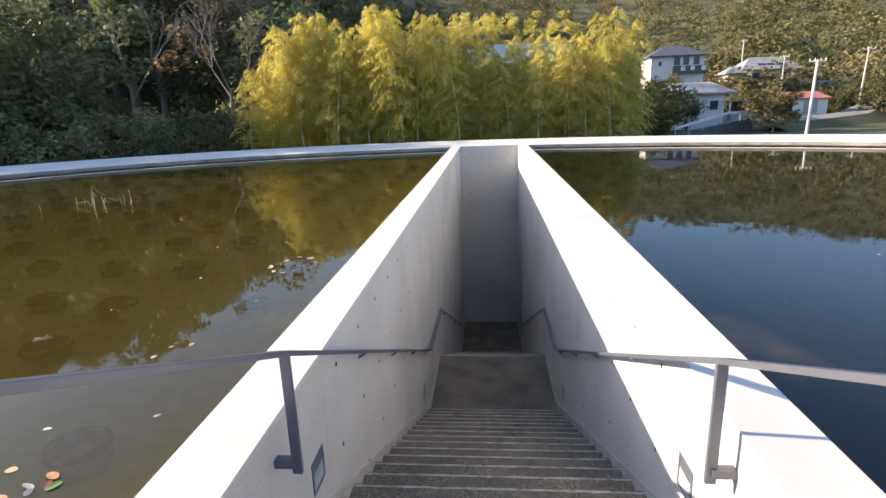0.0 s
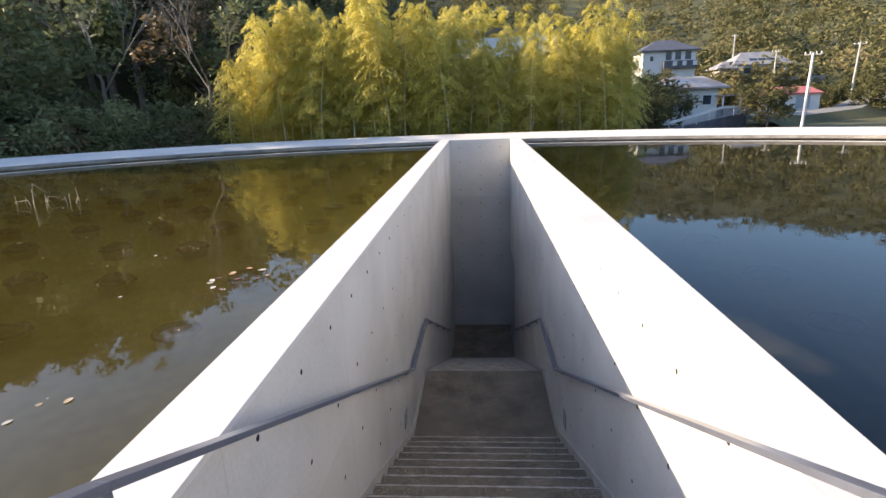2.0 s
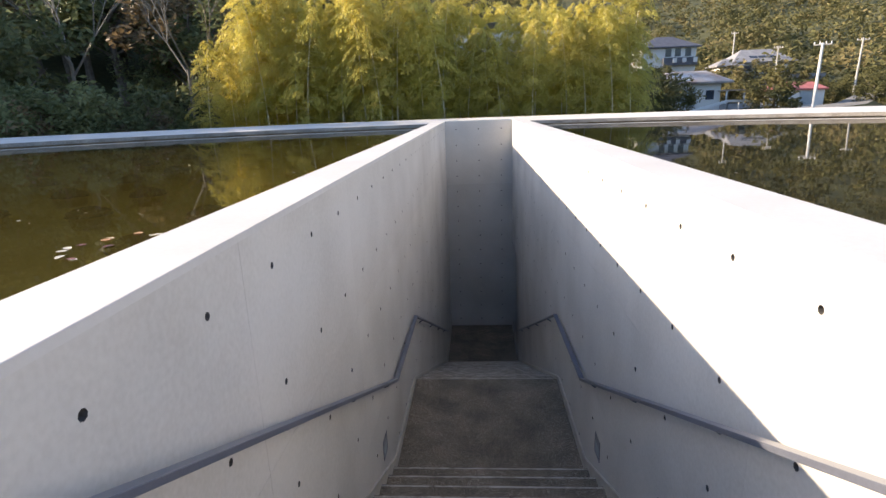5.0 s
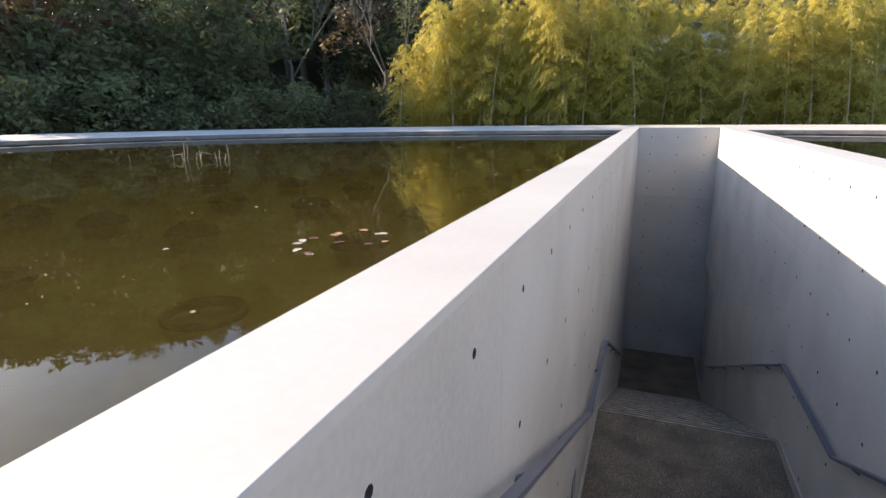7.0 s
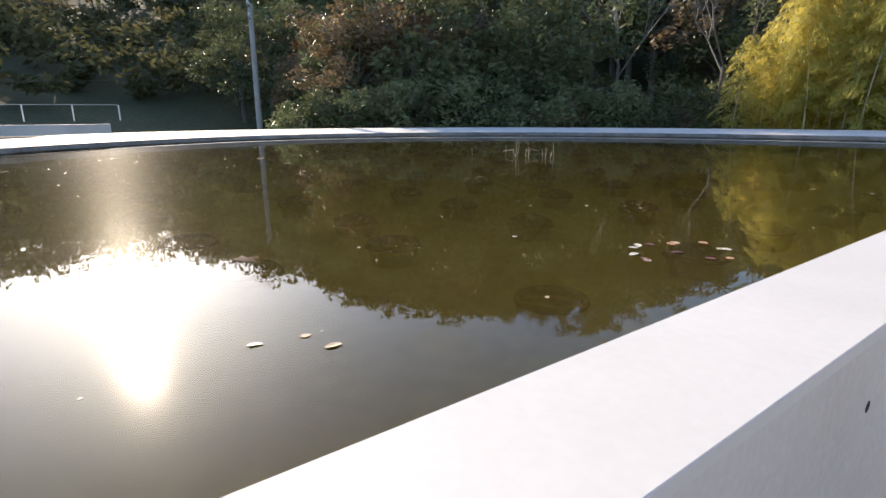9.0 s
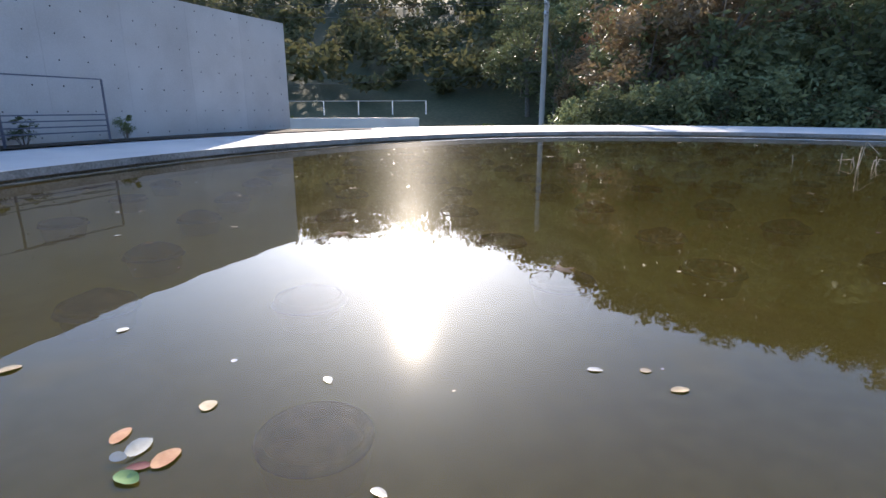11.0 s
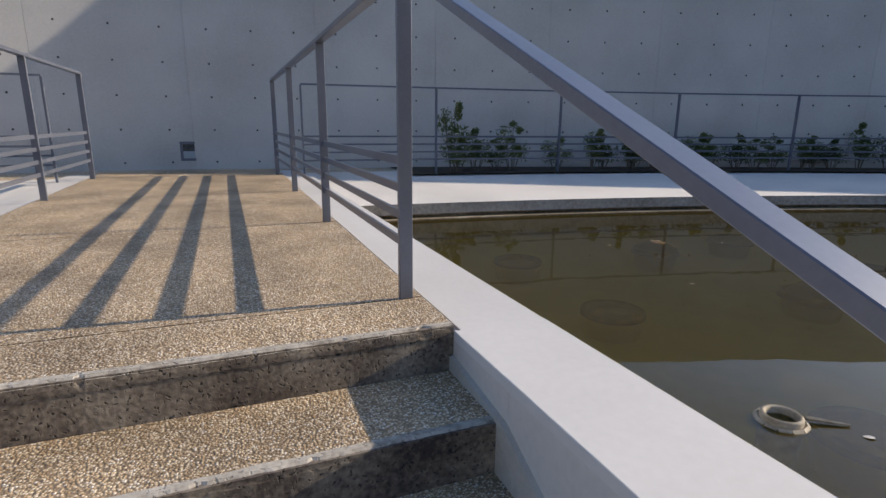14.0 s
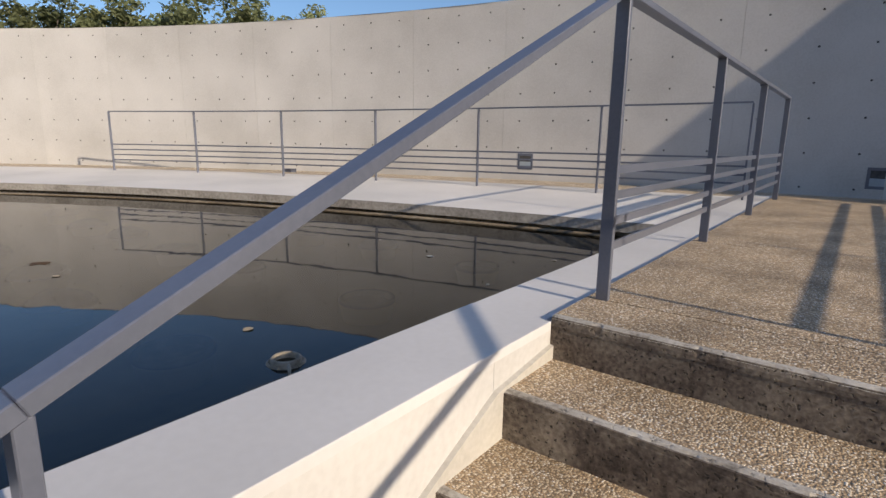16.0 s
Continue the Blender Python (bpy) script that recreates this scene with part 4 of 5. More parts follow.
def foot_light(side, y, z):
    ob = empty("step_light", "recessed steel-framed light in the stair wall", "step light", "lights in the stair walls", at=(side * HALF, y, z))
    bm = bmesh.new()
    w, f = 0.10, 0.018

    def q(y0, y1, z0, z1, b, d):
        return boxed(*sorted((-side * d, side * 0.01)), y0, y1, z0, z1, b)

    for a in ((-w, w, w - f, w), (-w, w, -w, -w + f), (-w, -w + f, -w + f, w - f), (w - f, w, -w + f, w - f)):
        q(*a, bm, 0.005)
    part("frame", bm, STEEL, ob)
    part("hood", q(-w + f, w - f, 0.02, w - f, None, 0.002), STEEL, ob)
    part("glass", q(-w + f, w - f, -w + f, 0.02, None, 0.0025), SHUTTER, ob, "pale frosted glass")


for s in (-1, 1):
    foot_light(s, 1.96, -0.64)
    foot_light(s, 6.42, -2.71)
part("drain_box", boxed(8.75, 8.97, -4.78, -4.66, -0.04, 0.03), STEEL, None)
tagged(bpy.data.objects["drain_box"], "small grey metal box on the pale walk", "metal box")


# ---- shrubs along the wall ----
def shrub_model(seed, tall):
    rnd = np.random.default_rng(seed)
    ob = empty("shrub", "small clipped evergreen shrub at the foot of the wall", "shrub", "shrubs along the curved wall")
    bm = bmesh.new()
    cs, rs = [], []
    for i in range(5):
        a = rnd.random() * 6.28
        tip = (0.14 * math.cos(a), 0.14 * math.sin(a), 0.2 + 0.28 * rnd.random())
        rod((0.03 * math.cos(a), 0.03 * math.sin(a), -0.05), tip, 0.009, 0.005, 4, bm)
        cs.append(tip), rs.append(0.15)
    rod((0, 0, -0.05), (0.02, 0, tall * 0.9), 0.012, 0.004, 4, bm)
    for f in (0.45, 0.65, 0.85, 0.97):
        cs.append((0.02 + 0.05 * rnd.normal(), 0.05 * rnd.normal(), tall * f)), rs.append(0.14 - 0.08 * f)
    part("stem", bm, BARK, ob)
    v, f = leaf_cloud(cs, rs, 1100, 0.03, rnd, 1.7)
    placed("foliage", quick_mesh("foliage", v, f, SHRUB_LEAF), ob)
    return ob


def shrubs():
    rnd = random.Random(6)
    spots = SHRUBS
    extra = []
    for (xa, ya, za), (xb, yb, zb) in zip(spots[:-2], spots[1:-1]):
        extra.append(((xa + xb) / 2 + rnd.uniform(-0.2, 0.2), (ya + yb) / 2 + rnd.uniform(-0.1, 0.1), rnd.uniform(0.28, 0.45)))
    models = [shrub_model(70 + i, 0.6) for i in range(3)]
    for i, (x, y, top) in enumerate(list(spots) + extra):
        m = pose(x, y, -0.02, 0, 0, rnd.uniform(0, 360)) @ Matrix.Diagonal((0.85, 0.85, max(0.72, 1.15 * top / 0.6), 1))
        if i < 3:
            models[i].matrix_basis = m
        else:
            ob = copy_thing(models[i % 3], Matrix())
            ob.matrix_basis = m


SHRUBS = [(-3.25, -5.29, 0.76), (-3.56, -5.25, 0.48), (-4.09, -5.18, 0.56), (-5.30, -4.97, 0.48), (-5.85, -4.86, 0.60), (-6.19, -4.78, 0.48), (-6.89, -4.61, 0.44), (-7.52, -4.44, 0.42), (-8.06, -4.27, 0.41), (-8.68, -4.07, 0.18), (-9.36, -3.82, 0.58), (-10.33, -3.43, 0.11), (-12.06, -2.59, 0.22)]
shrubs()


# ---- things in the pond ----
def tubs():
    rim_r = 0.168
    n = 24
    prof = [(rim_r - 0.03, -0.15), (rim_r - 0.002, -0.02), (rim_r, 0.0), (rim_r - 0.008, 0.009), (rim_r - 0.022, 0.007), (rim_r - 0.03, -0.005), (rim_r - 0.034, -0.05)]
    w = len(prof)
    verts, faces, slots = [], [], []
    for k in range(n):
        s = 2 * math.pi * k / n
        for r, z in prof:
            verts.append((r * math.cos(s), r * math.sin(s), z))
    for k in range(n):
        for i in range(w - 1):
            a, b = k * w, ((k + 1) % n) * w
            faces.append((a + i, a + i + 1, b + i + 1, b + i))
            slots.append(1 if i == 0 else 0)
    wall_me = mesh_of("rim", verts, faces, [TUB, MUD], slots, smooth=True)
    soils = []
    for q in range(4):
        # silt level in the tub, or heaped with rotting stalks up to the surface
        rnd = random.Random(q)
        heap = (0.0, 0.05, 0.072, 0.082)[q]
        reach = 0.142 if q == 0 else 0.185
        v, f = [(0, 0, heap - 0.02)], []
        for ring in (0.35, 0.7, 1.0):
            for k in range(14):
                s = 2 * math.pi * k / 14
                h = heap * (1 - ring ** 2) - 0.022 + (rnd.uniform(-0.012, 0.012) if ring < 1 else -0.006)
                v.append((reach * ring * math.cos(s), reach * ring * math.sin(s), h))
        for k in range(14):
            k2 = (k + 1) % 14
            f.append((0, 1 + k, 1 + k2))
            for r in (0, 14):
                f.append((1 + r + k, 15 + r + k, 15 + r + k2, 1 + r + k2))
        soils.append(mesh_of("soil", v, f, SILT if q else TUB, smooth=True))
    rnd = random.Random(9)
    for side in (-1, 1):
        for i in range(11 if side < 0 else 6):
            for j in range(-2, 14):
                x = side * (2.2 + 1.085 * i + (0.14 if i == 1 else 0.0)) + (0.25 if side > 0 else 0.0)
                y = 0.55 + 1.13 * j + 0.1 * rnd.uniform(-1, 1)
                if (x / 15.0) ** 2 + ((y - 7.97) / 10.3) ** 2 > 1 or (abs(x) < 2.6 and abs(y - 2.81) < 0.13):
                    continue
                tub = empty("planter_tub", "round algae-covered lotus tub just under the water", "tub", "lotus tubs in the pond", at=(x + 0.1 * rnd.uniform(-1, 1), y, -0.318 - 0.02 * rnd.random()))
                tub.rotation_euler = (0, 0, rnd.uniform(0, 6.28))
                placed("rim", wall_me, tub)
                placed("soil", soils[rnd.choice((1, 2, 3, 3)) if y > 4.4 or abs(x) > 3.0 else 0], tub)


tubs()


def stand_pipe(x, y):
    ob = empty("stand_pipe", "short weathered overflow pipe standing in the pond", "pipe", "overflow pipes", at=(x, y, -0.8))
    n = 20
    verts, faces = [], []
    prof = [(0.060, 0.0), (0.060, 0.552), (0.052, 0.559), (0.044, 0.552), (0.044, 0.2)]
    for k in range(n):
        s = 2 * math.pi * k / n
        for r, z in prof:
            verts.append((r * math.cos(s), r * math.sin(s), z))
    for k in range(n):
        for i in range(4):
            a, b = k * 5, ((k + 1) % n) * 5
            faces.append((a + i, b + i, b + i + 1, a + i + 1))
    placed("pipe", mesh_of("pipe", verts, faces, PIPE, smooth=True), ob)
    # dark disc closes the pipe and paints in the shade inside
    bm = bmesh.new()
    bmesh.ops.create_circle(bm, cap_ends=True, segments=16, radius=0.0435, matrix=Matrix.Translation((0, 0, 0.49)))
    part("bore_shade", bm, SOIL, ob, "dark disc for the shaded opening")
    bm = bmesh.new()
    ring = [(0.068 * math.cos(6.283 * k / 12), 0.068 * math.sin(6.283 * k / 12), 0.53) for k in range(13)]
    for p, q in zip(ring[:-1], ring[1:]):
        rod(p, q, 0.012, 0.012, 5, bm)
    rod((-0.06, 0.03, 0.548), (-0.16, 0.10, 0.54), 0.008, 0.004, 5, bm)
    part("cord", bm, PIPE, ob, "pale cord tied round the pipe")


stand_pipe(-1.90, 0.46)
stand_pipe(1.89, 0.44)


def leaf_mesh(name, length, width, mat, curl, seed):
    rnd = random.Random(seed)
    n = 12
    verts, faces = [(0, 0, 0.001)], []
    for k in range(n):
        s = 2 * math.pi * k / n
        tip = 1.0 + 0.12 * max(0.0, math.cos(s)) ** 4
        r = 1 + rnd.uniform(-0.05, 0.05)
        verts.append((length / 2 * math.cos(s) * tip * r, width / 2 * math.sin(s) * r, 0.002 + curl * (math.sin(s) ** 2) * (1 + 0.5 * rnd.random())))
    for k in range(n):
        faces.append((0, 1 + k, 1 + (k + 1) % n))
    return mesh_of(name, verts, faces, mat, smooth=True)


def floating_leaves():
    mats = (("tan", TAN_LEAF), ("pale", PALE_LEAF), ("dull green", GREEN_LEAF), ("orange", ORANGE_LEAF), ("dark red", WINE_LEAF))
    shapes = {c: [leaf_mesh("leaf", 0.085, 0.05, m, 0.004, 1 + i), leaf_mesh("leaf", 0.07, 0.062, m, 0.002, 20 + i)] for i, (c, m) in enumerate(mats)}

    def put(x, y, colour, size=1.0, turn=0.0, lift=0.0, tilt=0.0, group="fallen leaves on the pond"):
        ob = placed("leaf", shapes[colour][int(turn) % 2], None, pose(x, y, WATER_Z + 0.0015 + 0.5 * lift, tilt, 0, turn) @ Matrix.Scale(size * 0.7, 4))
        tagged(ob, f"{colour} leaf floating on the pond water", "leaf", group)

    g = "lily leaves beside the stair"
    put(-1.99, 1.32, "dull green", 1.15, 60, 0.006, 8, g)
    put(-2.05, 1.385, "orange", 1.35, 152, 0.003, 6, g)
    put(-2.10, 1.305, "pale", 1.2, 150, 0.014, 25, g)
    put(-2.17, 1.235, "orange", 1.2, 170, -0.004, 0, g)
    put(-2.03, 1.33, "dark red", 0.9, 100, -0.001, 0, g)
    put(-2.07, 1.27, "pale", 0.7, 80, 0.012, 40, g)
    for x, y, c, sz in ((-2.39, 1.75, "pale", 0.75), (-2.57, 1.43, "pale", 0.5), (-2.33, 2.60, "pale", 0.8), (-2.17, 2.80, "tan", 0.95), (-2.30, 2.76, "tan", 0.7),
                        (-2.29, 1.42, "tan", 1.1), (-1.86, 1.89, "pale", 0.7), (-2.61, 0.72, "tan", 1.2), (-2.05, 0.62, "pale", 0.5),
                        (-2.45, 0.55, "tan", 1.1), (-2.9, 0.95, "pale", 0.9), (2.32, 0.33, "tan", 1.0), (2.69, -1.41, "pale", 1.1), (4.04, 0.55, "tan", 1.0)):
        put(x, y, c, sz, 37 * x + 61 * y)
    rnd = random.Random(21)
    for k in range(15):
        a = rnd.uniform(0, 6.28)
        r = 0.42 * math.sqrt(rnd.random())
        put(-2.16 + 0.62 * r * math.cos(a), 4.82 + 0.75 * r * math.sin(a), rnd.choice(["pale", "orange", "dark red", "tan", "dark red", "pale"]), rnd.uniform(0.85, 1.25), rnd.uniform(0, 360), group="lily pads over a tub")
    for k in range(285):
        side = -1 if k < 215 else 1
        x = side * rnd.uniform(1.9, 13.5)
        y = rnd.uniform(-2.2, 18.0)
        if (x / 15.2) ** 2 + ((y - 7.97) / 10.6) ** 2 > 1:
            continue
        put(x, y, rnd.choice(["pale", "pale", "tan", "tan", "dark red", "tan"]), rnd.uniform(0.22, 0.8), rnd.uniform(0, 360))


floating_leaves()


def reeds():
    rnd = random.Random(2)
    ob = empty("dry_reeds", "dry bent reed stalks standing in the pond", "reeds", at=(-7.5, 8.9, WATER_Z))
    for k in range(13):
        x, y = rnd.uniform(-0.75, 0.55), rnd.uniform(-0.5, 0.4)
        h = rnd.uniform(0.08, 0.18) if k > 2 else rnd.uniform(0.24, 0.36)
        bx, by = rnd.uniform(-0.18, 0.18), rnd.uniform(-0.1, 0.1)
        bm = rod((x, y, -0.2), (x + bx * 0.5, y + by * 0.5, h), 0.009, 0.006, 5)
        if rnd.random() < 0.6:
            rod((x + bx * 0.5, y + by * 0.5, h), (x + bx * 1.9, y + by, h * rnd.uniform(0.4, 0.9)), 0.006, 0.004, 5, bm)
        part("stalk", bm, REED, ob)


reeds()


# ---- beyond the pond ----
def window(parent, x, y, z, w, h, mat=None):
    wd = part("window", boxed(x - w / 2, x + w / 2, y - 0.06, y + 0.02, z, z + h), PALE_METAL, parent)
    part("pane", boxed(x - w / 2 + 0.08, x + w / 2 - 0.08, y - 0.08, y - 0.05, z + 0.08, z + h - 0.08), mat or PANE, wd)


def hip_roof(x0, x1, y0, y1, z0, z1, over, inset):
    bm = bmesh.new()
    a = [bm.verts.new(p) for p in ((x0 - over, y0 - over, z0), (x1 + over, y0 - over, z0), (x1 + over, y1 + over, z0), (x0 - over, y1 + over, z0))]
    ym = (y0 + y1) / 2
    b = [bm.verts.new((x0 + inset, ym, z1)), bm.verts.new((x1 - inset, ym, z1))]
    c = [bm.verts.new((v.co.x, v.co.y, z0 - 0.18)) for v in a]
    bm.faces.new((a[0], a[1], b[1], b[0])), bm.faces.new((a[2], a[3], b[0], b[1])), bm.faces.new((a[1], a[2], b[1])), bm.faces.new((a[3], a[0], b[0]))
    for i in range(4):
        j = (i + 1) % 4
        bm.faces.new((c[i], c[j], a[j], a[i]))
    bm.faces.new(c[::-1])
    return bm


def houses():
    h = empty("house", "two-storey white house with a dark blue hipped roof", "house", "houses across the valley", at=(31, 98, 4))
    o = h.location

    def bx(x0, x1, y0, y1, z0, z1):
        return boxed(x0 - o.x, x1 - o.x, y0 - o.y, y1 - o.y, z0 - o.z, z1 - o.z)

    part("wall", bx(27.0, 35.5, 95, 101, -3.0, 8.3), WHITE_WALL, h)
    part("roof", hip_roof(27.0 - o.x, 35.5 - o.x, 95 - o.y, 101 - o.y, 8.3 - o.z, 10.1 - o.z, 0.6, 3.0), ROOF_DARK, h)
    part("balcony", bx(30.2, 35.5, 94.2, 95, 5.4, 6.6), ROOF_DARK, h, "dark blue balcony front")
    for x in (31.1, 32.6, 34.2):
        window(h, x - o.x, 95 - o.y, 6.7 - o.z, 1.1, 1.4)
    for x in (31.9, 33.4, 35.1):
        part("air_conditioner", bx(x - 0.3, x + 0.3, 94.0, 94.3, 5.8, 6.5), PALE_METAL, h)
    window(h, 28.4 - o.x, 95 - o.y, 6.6 - o.z, 0.7, 0.9)

    h = empty("house", "low white house with a weathered sheet-metal roof", "house", "houses across the valley", at=(23, 64, -1))
    o = h.location
    part("wall", bx(20.0, 25.7, 62, 66, -2.5, 1.9), WHITE_WALL, h)
    part("roof", hip_roof(19.6 - o.x, 26.0 - o.x, 62 - o.y, 66 - o.y, 1.9 - o.z, 3.1 - o.z, 0.7, 1.2), ROOF_RUST, h)
    part("solar_panel", bar((21.6 - o.x, 61.6 - o.y, 2.06 - o.z), (21.6 - o.x, 63.2 - o.y, 2.72 - o.z), 1.6, 0.05), SHUTTER, h, "pale blue panel on the roof")
    part("shutter", bx(21.6, 23.1, 61.93, 62.02, -0.6, 1.1), SHUTTER, h)
    window(h, 24.6 - o.x, 62 - o.y, 0.0 - o.z, 1.0, 1.1)
    part("porch_roof", bx(25.4, 28.0, 61.2, 63.5, 0.9, 1.0), ROOF_RUST, h)
    for x in (26.0, 27.8):
        part("porch_post", bx(x, x + 0.12, 61.3, 61.42, -2.0, 0.9), PALE_METAL, h)
    part("garden_wall", bx(25.2, 28.4, 60.6, 60.8, -2.0, -0.4), ROOF_GREY, h)

    h = empty("house", "traditional house with grey tiled roofs and solar panels", "house", "houses across the valley", at=(50, 108, 3))
    o = h.location
    part("wall", bx(46.5, 55.5, 105, 111, -2.5, 6.1), WHITE_WALL, h)
    part("roof", hip_roof(46.2 - o.x, 55.8 - o.x, 105 - o.y, 111 - o.y, 6.0 - o.z, 8.3 - o.z, 0.8, 2.2), ROOF_GREY, h)
    for k in range(3):
        part("solar_panel", bar((49.6 + 1.5 * k - o.x, 105.3 - o.y, 6.65 - o.z), (49.6 + 1.5 * k - o.x, 107.2 - o.y, 7.75 - o.z), 1.35, 0.06), PANE, h, "dark blue solar panel")
    part("wing", bx(43.2, 46.6, 104, 108, -2.5, 5.6), WHITE_WALL, h)
    part("wing_roof", hip_roof(43.0 - o.x, 47.0 - o.x, 104 - o.y, 108 - o.y, 5.5 - o.z, 6.7 - o.z, 0.5, 1.5), ROOF_GREY, h)
    for x in (48.4, 50.6, 53.2):
        window(h, x - o.x, 105 - o.y, 4.4 - o.z, 1.4, 1.1)
    part("terrace_wall", bx(44.0, 60.0, 101.5, 101.9, -3.0, 3.6), ROOF_GREY, h)

    h = empty("shed", "white garage with a red sheet-metal roof", "shed", at=(38.5, 72, -1.5))
    o = h.location
    part("wall", bx(35.9, 41.1, 70, 74, -2.2, 0.9), WHITE_WALL, h)
    part("roof", hip_roof(35.9 - o.x, 41.1 - o.x, 70 - o.y, 74 - o.y, 0.9 - o.z, 1.7 - o.z, 0.25, 0.4), ROOF_RED, h)
    part("door", bx(36.4, 37.0, 69.94, 70.02, -1.0, 0.4), PANE, h)
    part("shutter", bx(38.3, 39.9, 69.93, 70.02, -0.9, 0.6), SHUTTER, h)


houses()


def guard_rail(name, label, pts, tall, group=""):
    ob = empty(name, label, "guard rail", group, at=(pts[0][0], pts[0][1], pts[0][2] - tall))
    o = Vector(ob.location)
    for a, b in zip(pts[:-1], pts[1:]):
        a, b = Vector(a), Vector(b)
        part("rail", bar(a - o, b - o, 0.06, 0.22 if group else 0.035), PALE_METAL if group else POLE, ob)
        n = max(1, int((b - a).length / 1.6))
        for k in range(n + 1):
            p = a.lerp(b, k / n)
            part("post", boxed(p.x - o.x - 0.03, p.x - o.x + 0.03, p.y - o.y, p.y - o.y + 0.06, p.z - o.z - tall - 0.25, p.z - o.z), PALE_METAL, ob)


guard_rail("guard_rail", "white painted guard rail on the small bridge", [(16.1, 48, -1.1), (22.1, 52, -0.05), (25.0, 54, -0.1)], 0.6, "bridge rails")
part("bridge_wall", bar((16.3, 48.4, -2.6), (25.2, 54.4, -1.6), 0.4, 2.0), ROOF_DARK, None)
tagged(bpy.data.objects["bridge_wall"], "grey concrete wall of the small bridge", "retaining wall")
guard_rail("guard_rail", "thin white guard rail along the hillside road", [(-32, -4, 0.9), (-32, 5.5, 0.95)], 0.5)
guard_rail("guard_rail", "thin white guard rail along the hillside road", [(-33, 15, 0.8), (-31.5, 21, 0.75)], 0.5)
part("low_wall", boxed(-27.2, -26.9, -2.5, 4.6, -2.6, 0.10), PAVING, None)
tagged(bpy.data.objects["low_wall"], "low pale concrete wall beyond the pond", "low wall")


def road():
    pts = [(26, 56, -0.9), (33, 61, -1.2), (43, 68, -0.9), (50, 76, -0.2), (60, 84, 1.0), (75, 90, 1.8)]
    verts, faces = [], []
    for x, y, z in pts:
        zz = max(z, ground_z(x, y) + 0.12)
        verts += [(x - 0.7, y + 1.6, max(zz, ground_z(x - 0.7, y + 1.6) + 0.1)), (x + 0.7, y - 1.6, max(zz - 0.1, ground_z(x + 0.7, y - 1.6) + 0.1)), (x + 3.0, y - 6.5, zz - 2.5)]
    for i in range(len(pts) - 1):
        a, b = 3 * i, 3 * i + 3
        faces += [(a, a + 1, b + 1, b), (a + 1, a + 2, b + 2, b + 1)]
    tagged(new("road", mesh_of("road", verts, faces, [ROAD, GROUND], [0, 1] * (len(pts) - 1))), "narrow grey lane climbing past the sheds", "road", kind="structure")


road()


def utility_pole(x, y, z0, z1, r, arms, label, lean=0.0, pale=False):
    ob = empty("utility_pole", label, "utility pole", "utility poles", at=(x, y, z0))
    h = z1 - z0
    part("pole", rod((0, 0, -6.0 if y > 80 else -1.5), (lean, 0, h), r, r * 0.7, 10), PALE_METAL if pale else POLE, ob)
    for dz, w in arms:
        arm = part("crossarm", bar((lean - w / 2, w * 0.25, h - dz), (lean + w / 2, -w * 0.25, h - dz), 0.09, 0.09), POLE, ob)
        for k in (-0.46, -0.16, 0.18, 0.46):
            part("insulator", rod((lean + w * k, -w * 0.5 * k, h - dz + 0.03), (lean + w * k, -w * 0.5 * k, h - dz + 0.22), 0.05, 0.035, 6), PALE_METAL, arm)


utility_pole(-32.0, 12.4, -2.0, 6.3, 0.19, [(0.15, 1.5), (0.75, 1.2)], "grey concrete utility pole with crossarms and wires")
utility_pole(25.2, 45.0, -2.2, 3.9, 0.13, [(0.12, 1.0)], "pale grey utility pole beyond the pond", 0.15, True)
utility_pole(47.9, 110.0, 4.0, 11.7, 0.16, [(0.3, 1.0)], "slim utility pole behind the houses")
utility_pole(54.0, 85.0, 0.5, 7.6, 0.17, [(0.3, 1.3)], "utility pole beside the lane", 0.4)
utility_pole(43.0, 85.0, 0.5, 6.9, 0.13, [(0.2, 1.0)], "utility pole behind the garage")


def wire(a, b, sag, r):
    cu = bpy.data.curves.new("overhead_wire", "CURVE")
    cu.dimensions, cu.bevel_depth, cu.bevel_resolution = "3D", r, 1
    line = cu.splines.new("POLY")
    line.points.add(14)
    for k in range(15):
        f = k / 14
        p = Vector(a).lerp(Vector(b), f) - Vector((0, 0, sag * 4 * f * (1 - f)))
        line.points[k].co = (*p, 1)
    cu.materials.append(HOLE)
    tagged(new("overhead_wire", cu), "thin dark overhead wire between poles", "wire", "overhead wires")


for dz, off in ((0.0, 0.5), (0.0, -0.4), (-0.6, 0.3)):
    wire((-32.0 + off, 12.4, 6.3 + dz), (-34.0 + off, -22, 6.4 + dz), 0.5, 0.014)
wire((-32.0, 12.4, 2.6), (-33.0, -10, 1.6), 0.2, 0.012)


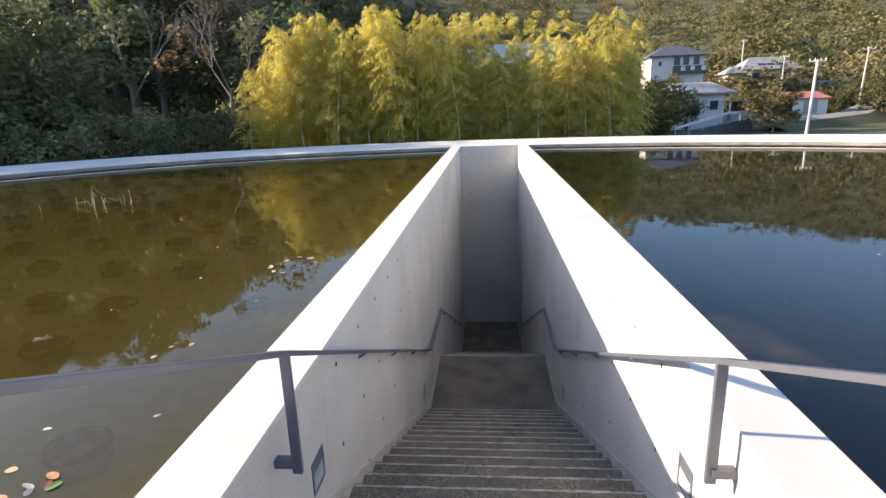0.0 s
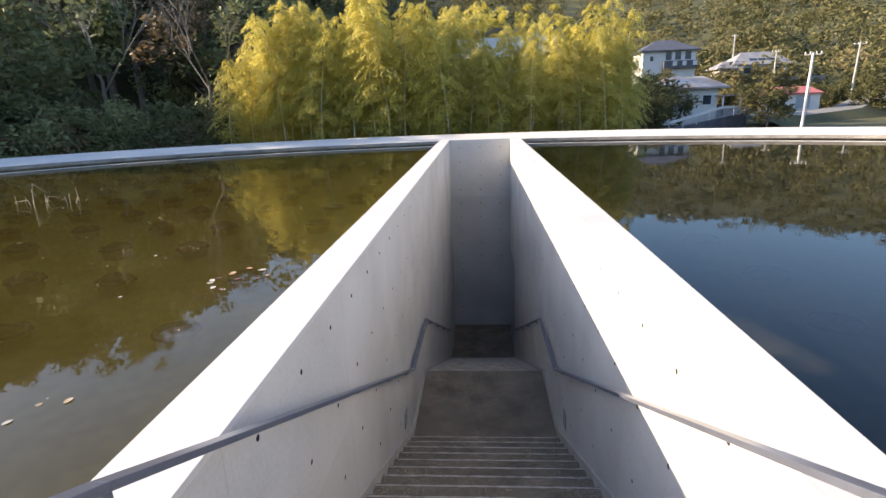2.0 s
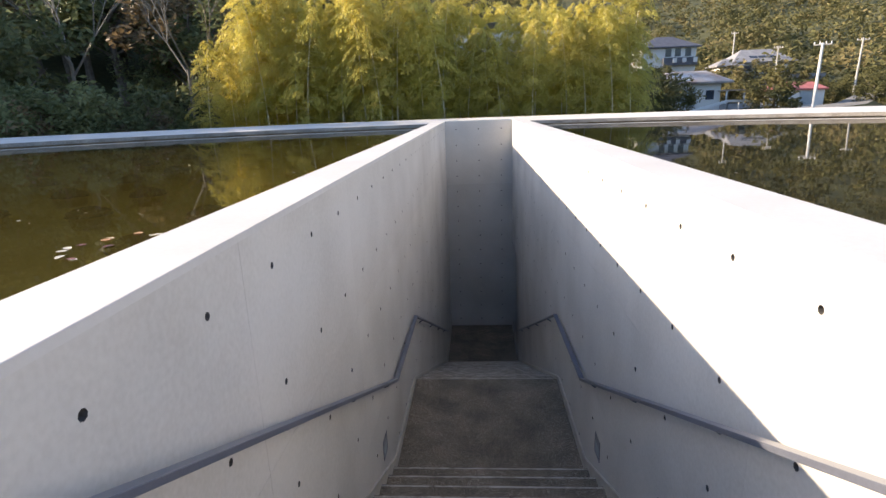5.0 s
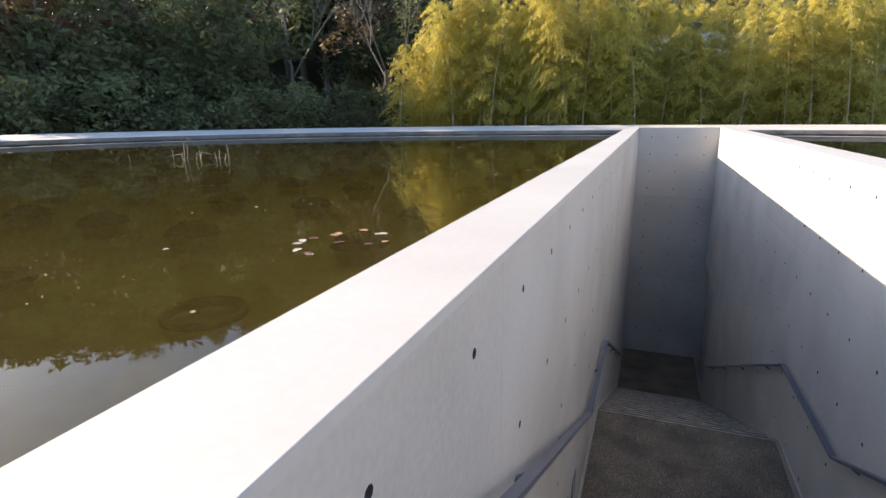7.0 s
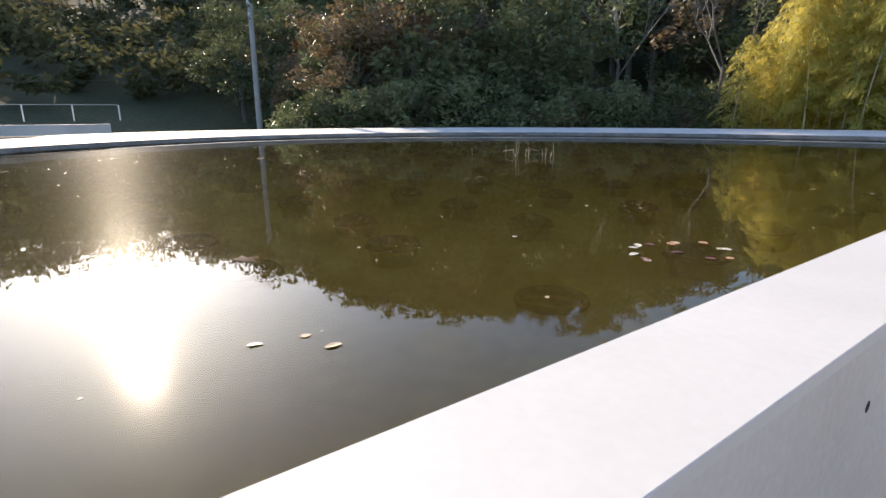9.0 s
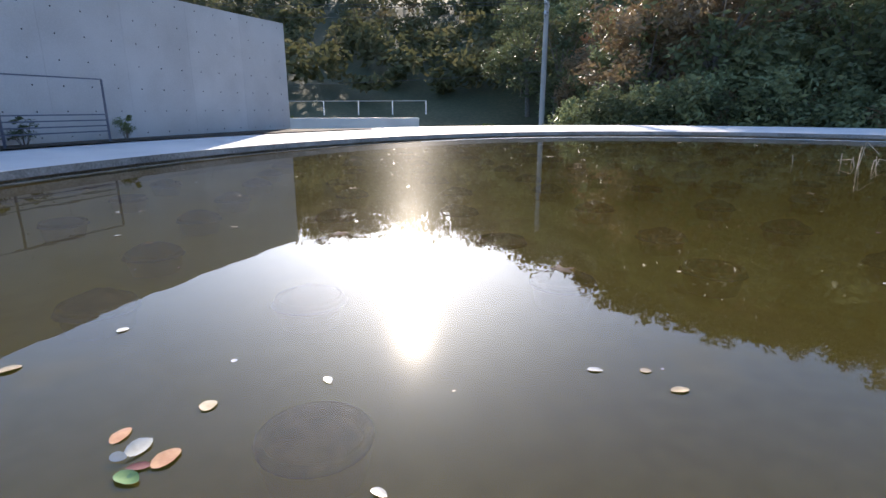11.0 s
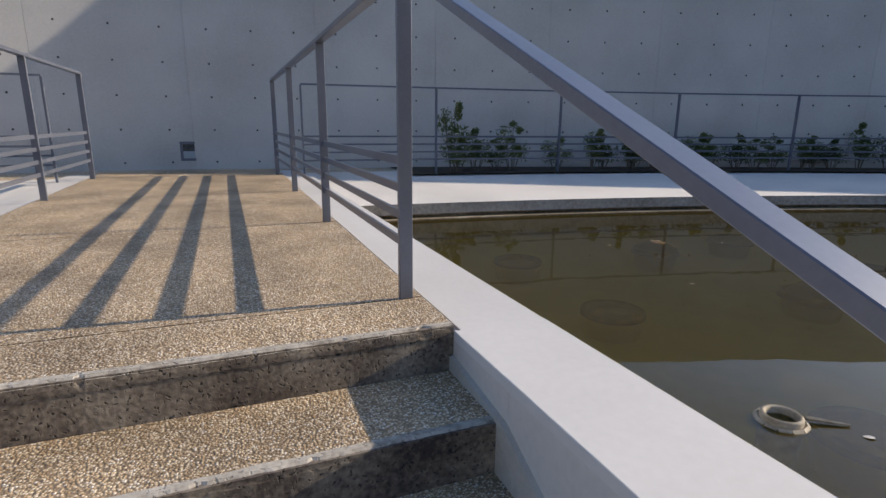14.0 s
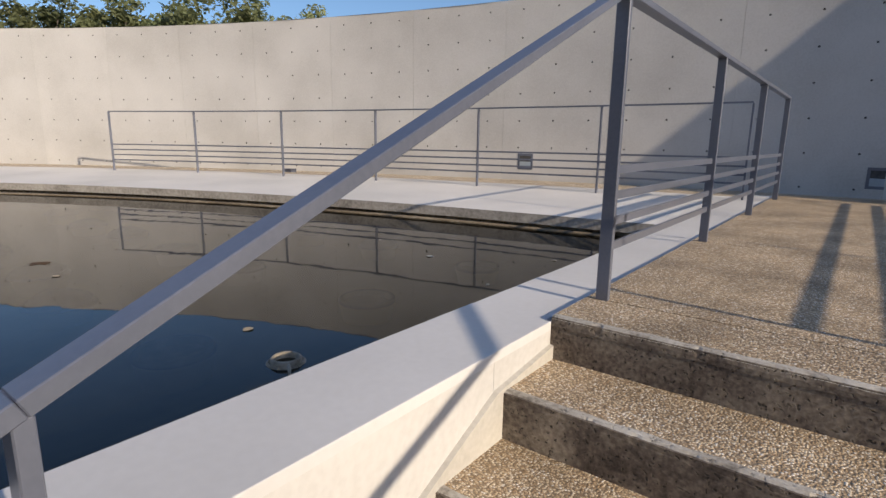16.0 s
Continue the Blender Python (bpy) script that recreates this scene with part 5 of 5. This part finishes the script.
def garden_trees():
    label = "sunlit rounded green tree near the houses"
    models = [tree_model(51, 3.6, 1.9, 2000, 0.29, FAR_LEAF, label, 0.05), tree_model(52, 4.4, 2.1, 2200, 0.31, FAR_LEAF, label, 0.05)]
    spots = [(44.5, 98), (52, 99), (30, 70), (31.5, 71), (28.5, 72), (33, 76), 
             (18, 62), (16.5, 55), (19.2, 57), (17, 60), (47, 70), (51, 66), (45, 78), (26.2, 52), (14.5, 50), (13.5, 46), (12.0, 42),
             (57, 92), (62, 96), (39, 100), (36.5, 96), (60, 78), (44, 60)]
    rnd = random.Random(44)
    homes = [(31, 97), (23, 63), (50, 107), (38.5, 71), (33, 61), (43, 68), (50, 76)]
    for _ in range(400):
        az, r = rnd.uniform(-42, -9), rnd.uniform(74, 116)
        x, y = -r * math.sin(math.radians(az)), 1 + r * math.cos(math.radians(az))
        if len(spots) < 95 and all((x - a) ** 2 + (y - b) ** 2 > 60 for a, b in homes) and all((x - a) ** 2 + (y - b) ** 2 > 7 for a, b in spots):
            if all(not (abs(math.atan2(x, y) - math.atan2(a, b)) < 0.06 and y < b) for a, b in homes[:4]):
                spots.append((x, y))
    scatter(models, spots, (0.75, 1.2), 33)
    tall = [tree_model(53, 6.4, 2.5, 4600, 0.24, FAR_LEAF, "leafy green tree in front of the white house", 0.08)]
    scatter(tall, [(27.4, 91.2), (30.4, 90.6), (33.4, 91.0), (36.6, 92.0), (47.5, 99.5), (42.0, 97.0)], (0.85, 1.05), 34)


garden_trees()


def greenhouse(x, y, z):
    ob = empty("greenhouse", "small white greenhouse roof behind the bamboo", "greenhouse", "greenhouses", at=(x, y, z))
    bm = bmesh.new()
    n = 8
    prev = None
    for k in range(n + 1):
        s = math.pi * k / n
        q = [bm.verts.new((1.6 * math.cos(s), yy, 1.2 * math.sin(s))) for yy in (-3, 3)]
        if prev:
            bm.faces.new((prev[0], q[0], q[1], prev[1]))
        prev = q
    part("cover", bm, PALE_METAL, ob)
    part("base", boxed(-1.6, 1.6, -3, 3, -2.5, 0), PALE_METAL, ob)


def terrace():
    """A levelled bank behind the grove, carrying the greenhouses and a row of trees."""
    top, foot = (-9.0, 15.0, 71.0, 93.0, 6.5), (-22.0, 17.0, 58.0, 110.0, -4.0)
    verts = [(x, y, r[4]) for r in (foot, top) for x, y in ((r[0], r[2]), (r[1], r[2]), (r[1], r[3]), (r[0], r[3]))]
    faces = [(0, 1, 5, 4), (1, 2, 6, 5), (2, 3, 7, 6), (3, 0, 4, 7), (4, 5, 6, 7)]
    tagged(new("ground_terrace", mesh_of("ground_terrace", verts, faces, GROUND)), "grassy levelled bank behind the bamboo", "bank", kind="structure")
    for i in range(4):
        greenhouse(-1.0 + 3.4 * i, 76, 9.0)
    label = "yellowish sunlit tree behind the greenhouses"
    src = [tree_model(61, 6.8, 2.0, 4200, 0.24, BAMBOO_LEAF, label, 0.08), tree_model(62, 7.6, 1.8, 4200, 0.24, BAMBOO_LEAF, label, 0.05)]
    rnd = random.Random(71)
    for i in range(11):
        m = pose(-4.5 + 1.75 * i + rnd.uniform(-0.7, 0.7), 84 + rnd.uniform(-2, 2), 6.4, 0, 0, rnd.uniform(0, 360)) @ Matrix.Scale(rnd.uniform(0.72, 1.12), 4)
        ob = src[i] if i < 2 else copy_thing(src[i % 2], Matrix())
        ob.matrix_basis = m


terrace()


def hedges():
    rnd = np.random.default_rng(17)
    cs, rs = [], []
    for x0, y0, y1, z in ((-37.5, -3.5, 4.5, 1.2), (-40.5, -4.5, 5.5, 2.4), (-44.0, -6, 7.5, 3.6), (-36.5, 9, 20, 0.6), (-40, 10, 22, 2.0)):
        for y in np.arange(y0, y1, 0.55):
            cs.append((x0 + rnd.normal() * 0.4, y, ground_z(x0, y) + 0.6 + 0.2 * rnd.normal())), rs.append(0.75 + 0.2 * rnd.random())
    v, f = leaf_cloud(cs, rs, 26000, 0.16, rnd, 1.2)
    tagged(placed("hedge_rows", quick_mesh("hedge_rows", v, f, SHRUB_LEAF)), "rows of clipped tea-like hedges on the terraces", "hedges", kind="stuff")


hedges()
